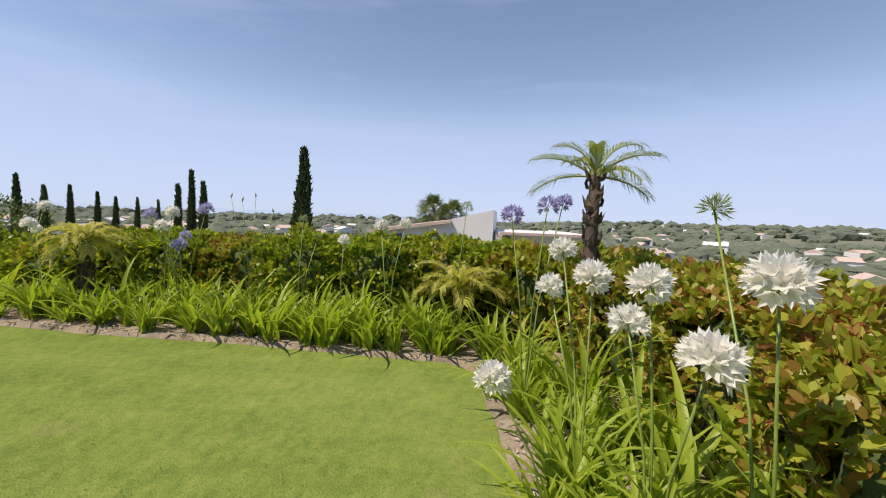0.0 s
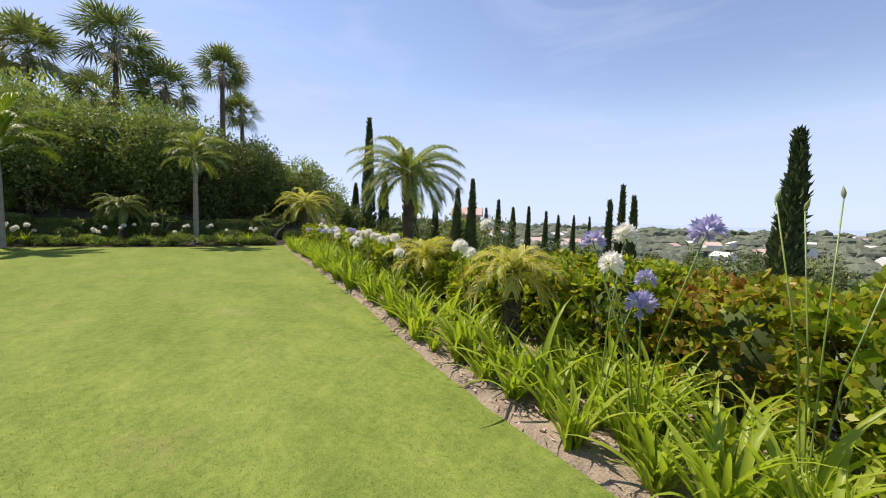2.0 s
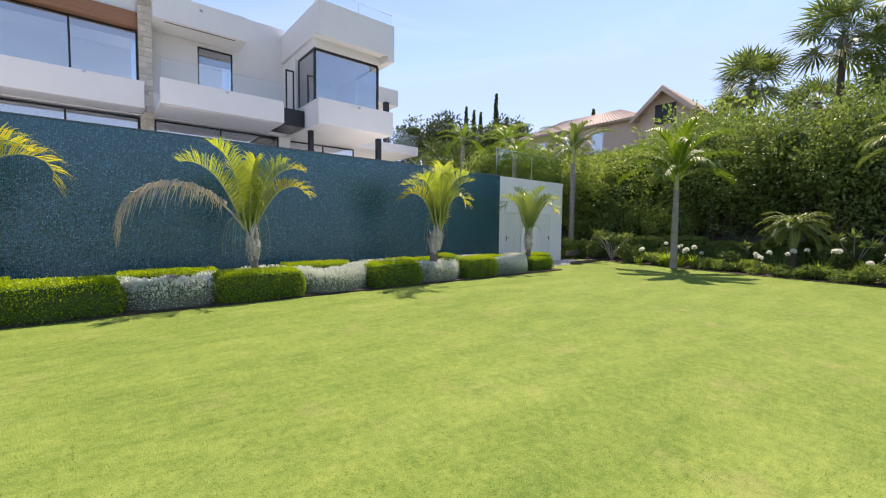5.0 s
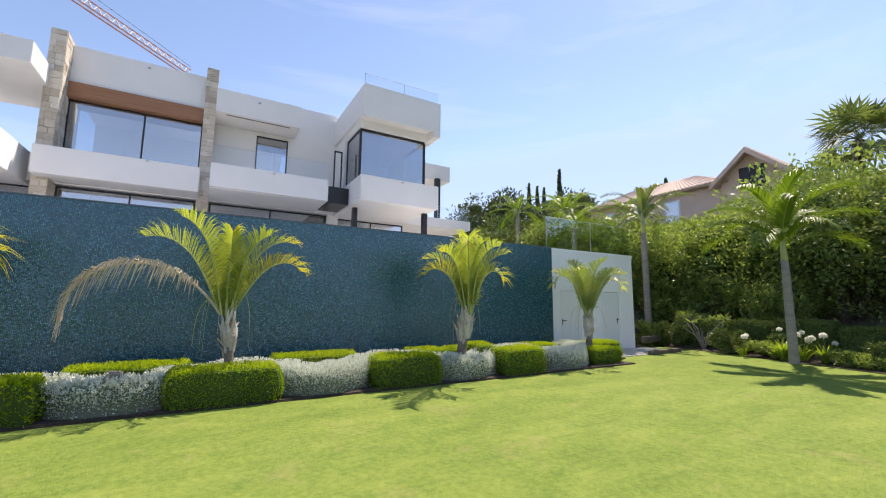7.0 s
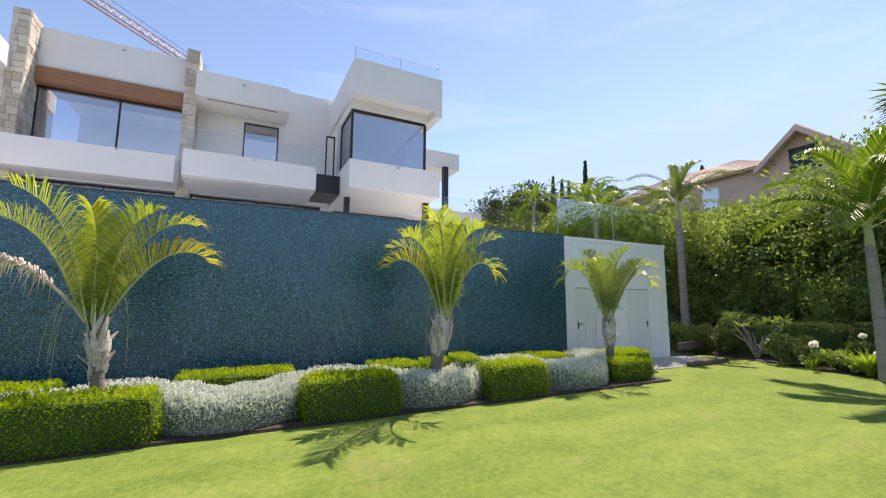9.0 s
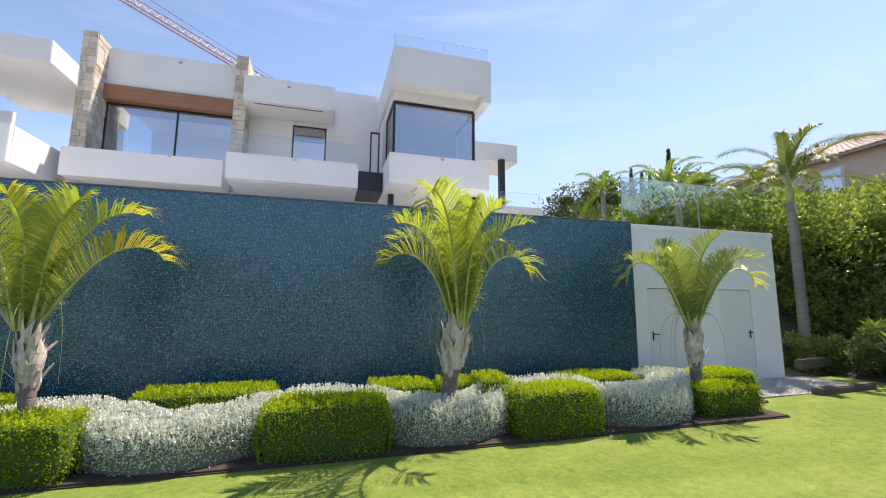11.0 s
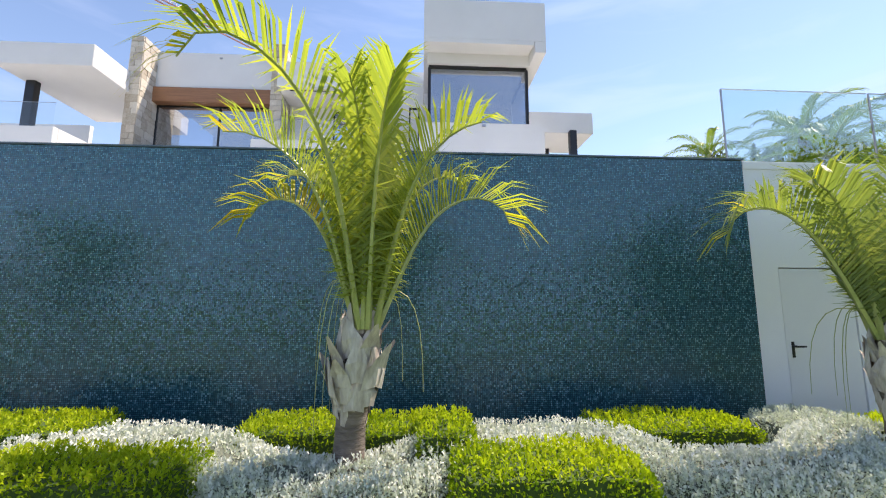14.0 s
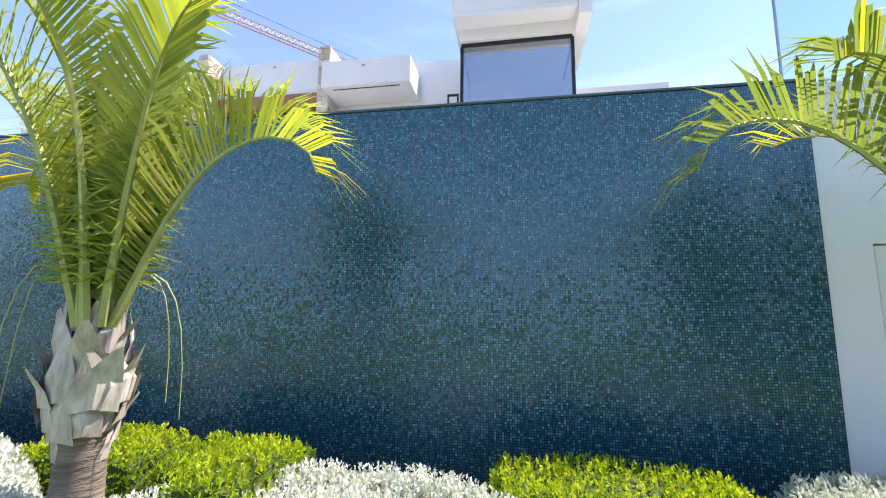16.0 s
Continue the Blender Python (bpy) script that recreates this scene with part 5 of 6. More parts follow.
def fan_palm(x, y, z0, crown, seed, size):
    rnd = random.Random(seed)
    ob = thing("fan_palm", "tall slim fan palm standing above the trees", "palm tree", (x, y, z0), group="tall fan palms")
    h = crown - z0
    part("trunk", mesh_from("trunk", *lathe([(0.34, -0.3), (0.26, h * 0.3), (0.2, h * 0.8), (0.22, h)], 10, 0.04, rnd), M_BARK, True), ob)
    for k in range(38):
        el = radians(rnd.uniform(-55, 80))
        az = rnd.uniform(0, 2 * math.pi)
        d = Vector((math.cos(az) * math.cos(el), math.sin(az) * math.cos(el), math.sin(el)))
        turn = Matrix.Rotation(rnd.uniform(-1.1, 1.1), 3, d)
        side = turn @ d.cross(Vector((0, 0, 1))).normalized()
        up = side.cross(d)
        hub = d * size * 0.5
        vs, fs = [], []
        v, f = limb([(0, 0, 0), tuple(hub)], [0.035, 0.02], 4)
        vs, fs = list(v), list(f)
        for j in range(16):
            a = radians(-115 + 230 * j / 15)
            q = (d * math.cos(a) + side * math.sin(a)).normalized()
            l = size * 0.55 * (0.75 + 0.25 * math.cos(a)) * rnd.uniform(0.9, 1.1)
            w = (-d * math.sin(a) + side * math.cos(a)) * 0.027 * size
            m = hub + q * l * 0.6
            tip = hub + q * l * 1.1 - Vector((0, 0, l * 0.15))
            b = len(vs)
            vs += [hub, m + w + up * 0.03, m - w + up * 0.03, tip]
            fs += [(b, b + 1, b + 2), (b + 1, b + 3, b + 2)]
        o = part("fan_leaf", mesh_from("fan_leaf", vs, fs, M_FAN), ob)
        o.matrix_local = pose(0, 0, h)
    dead = []
    for k in range(60):
        a, z = rnd.uniform(0, 6.28), rnd.uniform(-0.32, -0.02) * size * 1.4
        c = Vector((math.cos(a), math.sin(a), 0))
        dead.append(limb([c * 0.2 + Vector((0, 0, z * 0.5)), c * 0.5 + Vector((0, 0, z - 0.6))], [0.06, 0.015], 4))
    o = part("dead_skirt", mesh_from("dead_skirt", *join(*dead), M_DRY), ob, "brown skirt of dead leaves")
    o.matrix_local = pose(0, 0, h)


for i, (x, y, z0, zc, s) in enumerate([(-49.5, -6.6, 6.5, 14.4, 2.9), (-50.0, -0.9, 6.5, 16.8, 3.1), (-50.5, 2.9, 6.5, 13.4, 2.7), (-45.8, 7.4, 6.0, 14.8, 2.2), (-52.0, 9.9, 5.0, 12.6, 2.0), (-56.0, -3.0, 8, 13.2, 2.5),
                                       (-1.3, 42.0, -9.0, 2.0, 1.6), (0.6, 43.5, -9.0, 1.7, 1.5), (-62.0, -44.0, 10.5, 18.0, 2.0), (-58.0, -45.0, 10.5, 17.4, 2.0)]):
    fan_palm(x, y, z0, zc, 60 + i, s * 1.22)


# ---- trees and shrubs ----
def cypress(x, y, z0, top, r, seed, label="slender dark green Italian cypress"):
    rng = np.random.default_rng(seed)
    h = top - z0
    ob = thing("cypress", label, "tree", (x, y, z0), group="cypresses")
    part("trunk", mesh_from("trunk", *lathe([(0.16, -0.4), (0.1, h * 0.3), (0.02, h * 0.9)], 8), M_BARK, True), ob)
    n = 2600
    t = rng.uniform(0, 1, n) ** 0.85
    prof = r * np.minimum(1, (t + 0.03) * 6) ** 0.5 * np.clip(1 - t, 0, 1) ** 0.75
    wob = np.array([noise.noise(Vector((math.cos(a) * 1.2, math.sin(a) * 1.2, tt * h * 0.9 + seed))) for a, tt in zip(rng.uniform(0, 6.28, n), t)])
    a = rng.uniform(0, 6.28, n)
    rr = prof * (0.75 + 0.3 * rng.uniform(0, 1, n) + 0.35 * wob)
    p = np.stack([np.cos(a) * rr, np.sin(a) * rr, t * h], 1)
    p[:, 0] += 0.08 * r * np.sin(t * 9)
    d = np.stack([np.cos(a) * 0.45, np.sin(a) * 0.45, np.full(n, 1.0)], 1) + rng.normal(size=(n, 3)) * 0.22
    part("crown", poly_mesh("crown", leaf_quads(rng, p, d, 0.08 + 0.022 * h, 0.035 + 0.009 * h, 0.1), 4, M_CYPRESS), ob)
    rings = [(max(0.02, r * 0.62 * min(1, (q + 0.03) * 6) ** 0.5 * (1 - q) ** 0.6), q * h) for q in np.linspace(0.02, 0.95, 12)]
    part("crown_core", mesh_from("crown_core", *lathe(rings, 9, 0.12, random.Random(seed)), M_LEAFCORE, True), ob, "inner crown coloured dark for its shade")


def far_at(az, dist, eye=(-0.2, 2.8)):
    return eye[0] + dist * math.cos(radians(az)), eye[1] + dist * math.sin(radians(az))


CYPRESSES = [(108.2, 11.8, 3.45, 0.42), (156.7, 40, 10.4, 0.75), (154.6, 40, 5.4, 0.75), (142.6, 32, 4.4, 0.55), (144.6, 32, 3.7, 0.55), (139.0, 45, 3.5, 0.5), (137.0, 44, 2.7, 0.55),
             (134.9, 50, 3.0, 0.45), (132.6, 55, 2.6, 0.5), (131.0, 58, 2.2, 0.5), (150.5, 42, 4.0, 0.6), (147.6, 38, 2.9, 0.6), (129.0, 70, 2.4, 0.55), (158.4, 42, 4.6, 0.7), (140.6, 60, 3.0, 0.6), (127.0, 85, 2.4, 0.6)]
for i, (az, dist, top, r) in enumerate(CYPRESSES):
    x, y = far_at(az, dist)
    cypress(x, y, terrain(x, y) - 0.1, top, r, 80 + i)
for i, (x, y, top, r) in enumerate([(-13.4, 21.6, 2.54, 0.23), (-14.8, 24.8, 3.55, 0.3), (-13.9, 24.5, 2.9, 0.36)]):
    cypress(x, y, terrain(x, y) - 0.1, top, r, 140 + i)
for i, (x, y, top) in enumerate([(-62, -49, 26.0), (-60, -55, 24.5), (-61, -52, 23.0), (-66, -50, 22.5), (-60, -28, 18.5), (-64, -57, 25)]):
    cypress(x, y, terrain(x, y), top, 0.8, 120 + i)


def bush(name, x, y, z0, rx, ry, h, seed, mat, leaf, count, label, category="shrub", group="", clumps=14, trunk=True, upright=0.25, low=0.25):
    """A shrub or tree: limbs, a core coloured like shade and many leaves in uneven clumps."""
    rng, rnd = np.random.default_rng(seed), random.Random(seed)
    ob = thing(name, label, category, (x, y, z0), group=group)
    centres = []
    for k in range(clumps):
        a, q = rnd.uniform(0, 6.28), math.sqrt(rnd.uniform(0, 1)) * 0.72
        zf = rnd.uniform(low, 0.8)
        q *= math.sqrt(max(0.1, 1 - (zf - 0.4) ** 2 * 1.6))
        centres.append((math.cos(a) * q * rx, math.sin(a) * q * ry, zf * h, rnd.uniform(0.2, 0.42)))
    if trunk:
        for cx, cy, cz, s in centres[:6]:
            part("branch", mesh_from("branch", *limb([(cx * 0.1, cy * 0.1, -0.1), (cx * 0.35, cy * 0.35, cz * 0.45), (cx, cy, cz)], [0.035 * h ** 0.8, 0.02 * h ** 0.8, 0.006 * h ** 0.8], 6), M_BARK), ob)
    vs, fs = [], []
    ps, ds = [], []
    for cx, cy, cz, s in centres:
        n = count // clumps
        u = unit(rng.normal(size=(n, 3)))
        rad = np.array([s * rx * 1.15, s * ry * 1.15, s * h * 0.72])
        rr = rng.uniform(0.72, 1.06, n)[:, None]
        lum = np.array([noise.noise(Vector((a * 2.3 + cx, b * 2.3 + cy, c * 2.3 + seed))) for a, b, c in u])[:, None]
        p = np.array([cx, cy, cz]) + u * rad * rr * (1 + 0.48 * lum)
        keep = p[:, 2] > 0.02
        ps.append(p[keep])
        ds.append((u * 0.7 + rng.normal(size=u.shape) * 0.55 + np.array([0, 0, upright]))[keep])
        if math.hypot(cx / rx, cy / ry) > 0.45:
            continue
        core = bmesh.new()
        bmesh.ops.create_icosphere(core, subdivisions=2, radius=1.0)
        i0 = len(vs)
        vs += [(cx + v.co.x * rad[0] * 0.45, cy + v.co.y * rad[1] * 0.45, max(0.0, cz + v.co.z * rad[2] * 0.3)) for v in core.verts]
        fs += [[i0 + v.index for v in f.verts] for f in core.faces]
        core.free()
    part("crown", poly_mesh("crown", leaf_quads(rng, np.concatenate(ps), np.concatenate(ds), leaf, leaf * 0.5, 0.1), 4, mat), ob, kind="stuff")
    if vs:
        part("crown_core", mesh_from("crown_core", vs, fs, M_LEAFCORE, True), ob, "solid core coloured dark for the inner shade", "stuff")
    return ob


# tall screen beyond the lawn, and the trees of the bank behind it
SCREEN = [
        (-28.5, 9.8, 0.2, 3.0, 3.2, 4.6, M_FEATHER), (-28.9, 7.6, 0.2, 3.0, 2.6, 5.5, M_DARKLEAF), (-29.0, 5.5, 0.3, 3.4, 3.4, 6.0, M_DARKLEAF), (-28.5, 1.5, 0.4, 3.4, 3.6, 6.6, M_FEATHER), (-28.5, -2.5, 0.6, 3.4, 3.6, 6.5, M_FEATHER), (-29.0, -6.5, 1.0, 3.4, 3.4, 5.0, M_BANK),
        (-27.5, -10.0, 1.5, 3.0, 3.0, 4.2, M_BANK), (-32.0, 3.0, 2.0, 3.5, 4.0, 5.7, M_FEATHER), (-33.0, -4.5, 2.5, 4.0, 4.0, 6.3, M_BANK)]
BACK_TREES = [
        (-33.5, -10.5, 3.0, 4.0, 4.0, 4.2, M_BANK), (-36.0, -16.0, 4.0, 4.5, 4.0, 4.0, M_DARKLEAF),
        (-38.0, -22.0, 4.5, 5.0, 4.5, 4.4, M_DARKLEAF), (-32.0, -18.0, 3.5, 4.0, 4.0, 4.2, M_DARKLEAF), (-40.0, 2.0, 5.0, 4.0, 5.0, 3.8, M_DARKLEAF), (-26.0, -14.5, 2.5, 3.0, 3.0, 4.2, M_BANK), (-37.0, -31.0, 5.0, 6.0, 5.0, 5.5, M_DARKLEAF), (-54.0, -42.0, 9.5, 8.0, 8.0, 8.5, M_PINE), (-47.5, -50.0, 8.0, 8.0, 8.0, 11.5, M_PINE), (-26.0, -20.5, 3.0, 3.5, 3.5, 4.0, M_DARKLEAF)]
for i, (x, y, z0, rx, ry, h, m) in enumerate(SCREEN + BACK_TREES):
    big = x > -31
    bush("screen_tree", x, y, z0, rx, ry, h, 200 + i, m, 0.18 if big else 0.3 if rx < 6 else 0.55, 26000 if big else 9000, "dense green screening tree beyond the lawn" if m is not M_DARKLEAF and m is not M_PINE else "dark leafy screening tree on the bank", "tree", "screening trees", 40, low=0.3)
# low border hedge and shrubs at the lawn's end
for i in range(9):
    y = -5.6 + i * 1.62
    hedge("border_hedge", -24.6, -23.6, y - 0.78, y + 0.8, 0.95 + 0.08 * (i % 3), M_DARKLEAF, M_LEAFCORE, "low dark clipped border hedge in the shade", "hedge", "border hedges", 300 + i, 900, 0.07, 0.06)
for i, (x, y, r, h) in enumerate([(-23.0, -0.2, 0.6, 0.7), (-23.3, 2.6, 0.6, 1.0), (-22.7, 5.4, 0.7, 0.8), (-22.6, 6.9, 0.7, 0.9), (-23.2, -4.2, 0.7, 0.9), (-23.5, -6.4, 0.7, 1.2), (-23.6, -2.9, 0.6, 0.8), (-22.4, 8.4, 0.7, 0.8)]):
    bush("border_shrub", x, y, 0.0, r, r, h, 330 + i, M_DARKLEAF, 0.09, 2600, "rounded green shrub in the shaded border", group="border shrubs", clumps=8)


for i, (x, y, r, h) in enumerate([(-26.6, -6.3, 1.7, 2.8), (-26.4, -9.0, 1.6, 2.4), (-25.9, -11.6, 1.5, 2.2), (-26.8, -3.6, 1.6, 2.4), (-24.6, -10.6, 1.1, 1.5), (-24.9, -6.3, 0.9, 1.5), (-23.7, -7.4, 0.75, 1.1), (-23.3, -9.6, 0.8, 1.1), (-26.6, -14.0, 1.6, 2.4)]):
    bush("bank_shrub", x, y, terrain(x, y) - 0.1, r, r, h, 345 + i, M_BANK, 0.125, 7000, "leafy mid-green shrub covering the planted bank", group="shrubs on the bank", clumps=16)


for i, (x, y) in enumerate([(-23.25, -4.0), (-23.0, -3.1), (-22.75, -2.6), (-22.7, -1.2), (-22.5, -0.4), (-22.3, 0.5), (-22.1, 1.4), (-22.05, 2.1), (-21.9, 2.9), (-21.8, 3.6), (-21.75, 4.6), (-21.8, 5.4), (-21.85, 6.2), (-21.95, 6.9)]):
    bush("ground_cover", x, y, 0.0, 0.48, 0.55, 0.38 + 0.14 * (i * 7 % 4) / 3, 360 + i, M_BANK if i % 3 else M_FEATHER, 0.07, 2200, "low leafy ground cover along the lawn's end", group="ground cover plants", clumps=9, trunk=False)


def plumeria(x, y, seed, h=1.6):
    rnd, rng = random.Random(seed), np.random.default_rng(seed)
    ob = thing("frangipani", "bare-stemmed frangipani with leaf tufts in the border", "shrub", (x, y, 0), group="frangipani shrubs")
    geos, ps, ds = [], [], []
    for k in range(11):
        a, l = rnd.uniform(0, 6.28), rnd.uniform(0.55, 1.0)
        m = Vector((math.cos(a) * 0.35 * l, math.sin(a) * 0.35 * l, h * 0.5 * l))
        e = m + Vector((math.cos(a + 0.4) * 0.45, math.sin(a + 0.4) * 0.45, h * 0.38 * l))
        geos.append(limb([(0, 0, 0), m, e], [0.035, 0.025, 0.014], 6))
        n = 13
        part("stem", mesh_from("stem", *geos[-1], M_PALETRUNK), ob, "pale swollen stem")
        d = rng.normal(size=(n, 3)) * np.array([1, 1, 0.3]) + np.array([0, 0, 0.45])
        part("leaf_tuft", poly_mesh("leaf_tuft", leaf_quads(rng, np.tile(np.array(e), (n, 1)), d, 0.28, 0.08, 0.05), 4, M_FEATHER), ob)


for i, (x, y, h) in enumerate([(-23.3, -5.2, 1.5), (-23.9, 2.9, 1.7), (-24.0, 0.2, 1.5), (-23.4, 7.6, 1.6)]):
    plumeria(x, y, 350 + i, h)


# ---- planting bed ----
def strap_leaves(rnd, count, length, width, spread, segs=6):
    vs, fs = [], []
    for k in range(count):
        a = rnd.uniform(0, 6.28)
        l, w = length * rnd.uniform(0.6, 1.15), width * rnd.uniform(0.7, 1.2)
        e0, e1 = radians(rnd.uniform(60, 90)), radians(rnd.uniform(-40, 62))
        c, s = math.cos(a), math.sin(a)
        p = Vector((c * rnd.uniform(0, spread), s * rnd.uniform(0, spread), 0))
        side = Vector((-s, c, 0))
        i0 = len(vs)
        for i in range(segs + 1):
            f = i / segs
            ww = w * (0.75 + 0.5 * math.sin(math.pi * min(1, f * 1.15))) * (1 - f ** 4) + 0.001
            e = e0 + (e1 - e0) * f ** 1.4
            dip = Vector((-c * math.sin(e), -s * math.sin(e), math.cos(e))) * ww * -0.22
            vs += [p - side * ww * 0.5, p + dip, p + side * ww * 0.5]
            p = p + Vector((c * math.cos(e), s * math.cos(e), math.sin(e))) * (l / segs)
        for i in range(segs):
            b = i0 + 3 * i
            fs += [(b, b + 3, b + 4, b + 1), (b + 1, b + 4, b + 5, b + 2)]
    return vs, fs


def umbel_mesh(rnd, r, mat, florets=46, buds=False):
    """A round head of small six-petalled trumpets on thin stalks."""
    vs, fs = [], []
    for k in range(florets):
        u = 1 - 1.55 * (k + 0.5) / florets
        a = 2.39996 * k + rnd.uniform(-0.2, 0.2)
        q = math.sqrt(max(0, 1 - u * u))
        d = Vector((q * math.cos(a), q * math.sin(a), u + 0.1)).normalized()
        l = r * rnd.uniform(0.8, 1.08)
        side = d.cross(Vector((0.3, 0.2, 1))).normalized()
        up = d.cross(side)
        b = len(vs)
        vs += [Vector((0, 0, 0)) + side * 0.0015, Vector((0, 0, 0)) - side * 0.0015, d * l * 0.6 - side * 0.002, d * l * 0.6 + side * 0.002]
        fs += [(b, b + 1, b + 2, b + 3)]
        c0, op = d * l * 0.42, (0.16 if buds else 0.36)
        for j in range(3 if buds else 6):
            t = 6.283 * j / (3 if buds else 6)
            o = side * math.cos(t) + up * math.sin(t)
            w = (-side * math.sin(t) + up * math.cos(t)) * r * (0.05 if buds else 0.12)
            tip = c0 + d * l * 0.62 + o * l * op
            m = c0 + d * l * 0.4 + o * l * op * 0.5
            b = len(vs)
            vs += [c0, m + w, tip, m - w]
            fs += [(b, b + 1, b + 2, b + 3)]
    return mesh_from("flower_head", vs, fs, mat)


RND_BED = random.Random(31)
CLUMPS = [mesh_from("foliage", *strap_leaves(RND_BED, n, l, w, 0.10), M_STRAP, True) for n, l, w in ((38, 0.62, 0.042), (48, 0.72, 0.048), (30, 0.5, 0.038), (42, 0.6, 0.052), (22, 0.42, 0.036), (56, 0.7, 0.036))]
LEAVES = [mesh_from("leaf", *strap_leaves(RND_BED, 1, l, w, 0.0, 7), M_STRAP, True) for l, w in ((0.62, 0.034), (0.7, 0.038), (0.55, 0.036), (0.66, 0.03), (0.5, 0.03), (0.74, 0.04), (0.6, 0.042), (0.68, 0.033), (0.45, 0.03), (0.72, 0.036))]
HEADS = {"white": [umbel_mesh(RND_BED, r, M_PETAL, n) for r, n in ((0.088, 30), (0.078, 24), (0.094, 34))],
         "blue": [umbel_mesh(RND_BED, r, M_BLUEPETAL, n) for r, n in ((0.088, 18), (0.076, 15))],
         "bud": [umbel_mesh(RND_BED, r, M_BUD, n, True) for r, n in ((0.075, 36), (0.05, 24))]}
spear = mesh_from("flower_head", *lathe([(0.003, -0.004), (0.008, 0.009), (0.0095, 0.02), (0.005, 0.036), (0.001, 0.05)], 8), M_BUD, True)
HEADS["spear"] = [spear]
WORDS = {"spear": "agapanthus with tall stalks and closed pointed buds", "white": "agapanthus with tall stalks and round white flower heads", "blue": "agapanthus with violet-blue flower heads on tall stalks", "bud": "agapanthus with pale green unopened flower heads", "": "clump of glossy strap-shaped agapanthus leaves on dry soil"}


def agapanthus(x, y, variant, heads=(), turn=0, size=1.0, z=0.02):
    """heads: (kind, x, y, z) of each flower head in the world."""
    kind = heads[0][0] if heads else ""
    ob = thing("agapanthus", WORDS[kind], "flower", (x, y, z), turn, "agapanthus clumps", scale=size)
    if x > -6.5:
        rl = random.Random(int(x * 1000) + int(y * 977))
        for k in range((36, 46, 28, 42, 18, 44)[variant % 6]):
            leaf = part("leaf", rl.choice(LEAVES), ob)
            q = rl.uniform(0.0, 0.09)
            a = rl.uniform(0, 360)
            leaf.matrix_local = pose(q * math.cos(a), q * math.sin(a), 0, rl.uniform(-14, 14), rl.uniform(-14, 14), a) @ Matrix.Scale(rl.uniform(0.6, 1.1), 4)
    else:
        part("foliage", CLUMPS[variant % len(CLUMPS)], ob, kind="stuff")
    inv = (pose(x, y, z, 0, 0, turn) @ Matrix.Scale(size, 4)).inverted()
    for i, (k, hx, hy, hz) in enumerate(heads):
        top = inv @ Vector((hx, hy, hz))
        mid = Vector((top.x * 0.35, top.y * 0.35, top.z * 0.55))
        s = part("flower_stalk", mesh_from("flower_stalk", *limb([(0, 0, 0.02), mid, top], [q * (0.6 if k == "spear" else 1) for q in (0.0065, 0.006, 0.0045)], 6), M_GREENSTALK, True), ob, "long smooth green stalk")
        h = part("flower_head", HEADS[k][(i + variant) % len(HEADS[k])], s, {"white": "round white flower head", "blue": "violet-blue flower head", "bud": "pale green bud head", "spear": "closed pointed bud"}[k])
        h.matrix_local = Matrix.Translation(top) @ pose(0, 0, 0, random.Random(i + variant).uniform(-20, 20), 10, 40 * i)


# flowering clumps whose heads stand out
agapanthus(1.88, 2.75, 1, [("white", 1.72, 2.95, 1.17), ("white", 1.90, 2.82, 1.25), ("white", 1.88, 3.35, 1.34)])
agapanthus(2.0, 2.25, 0, [("white", 1.97, 2.36, 1.29), ("white", 1.87, 2.30, 1.15), ("white", 2.0, 2.0, 1.12)])
agapanthus(1.7, 2.55, 3, [("white", 1.40, 2.56, 0.80)])
agapanthus(2.25, 2.0, 5, [("white", 2.14, 1.95, 1.37), ("bud", 2.27, 2.5, 1.6)])
agapanthus(1.75, 3.75, 1, [("blue", 1.80, 3.5, 1.62), ("blue", 1.60, 3.75, 1.55), ("blue", 2.0, 3.9, 1.66)])
agapanthus(1.2, 5.35, 2, [("bud", 1.3, 5.25, 1.64)])
agapanthus(0.4, 5.5, 3, [("white", 0.27, 5.75, 1.38), ("white", 0.57, 5.75, 1.42)])
agapanthus(-0.15, 5.45, 1, [("white", -0.12, 5.5, 1.2)])
agapanthus(-1.3, 5.62, 1, [("spear", -1.48, 5.52, 1.66), ("spear", -1.4, 5.62, 1.62), ("spear", -1.3, 5.75, 1.68), ("spear", -1.1, 5.8, 1.5)], size=1.15)
agapanthus(-0.75, 5.7, 0, [("bud", -0.7, 5.75, 1.42), ("bud", -0.55, 5.85, 1.2)])
agapanthus(-2.15, 5.65, 1, [("white", -2.1, 5.2, 1.3), ("blue", -2.0, 5.35, 1.08), ("blue", -2.3, 5.3, 1.42), ("blue", -1.72, 5.42, 1.5)])
agapanthus(-2.55, 5.8, 0, [("white", -2.5, 5.95, 1.45), ("blue", -2.3, 5.9, 1.15)])
agapanthus(-4.1, 5.75, 3, [("white", -4.05, 5.58, 1.24), ("white", -4.3, 5.9, 1.15)])
agapanthus(-5.75, 6.05, 1, [("white", -5.7, 5.75, 1.04)])
agapanthus(-5.2, 6.5, 2, [("white", -5.0, 6.7, 1.45)])
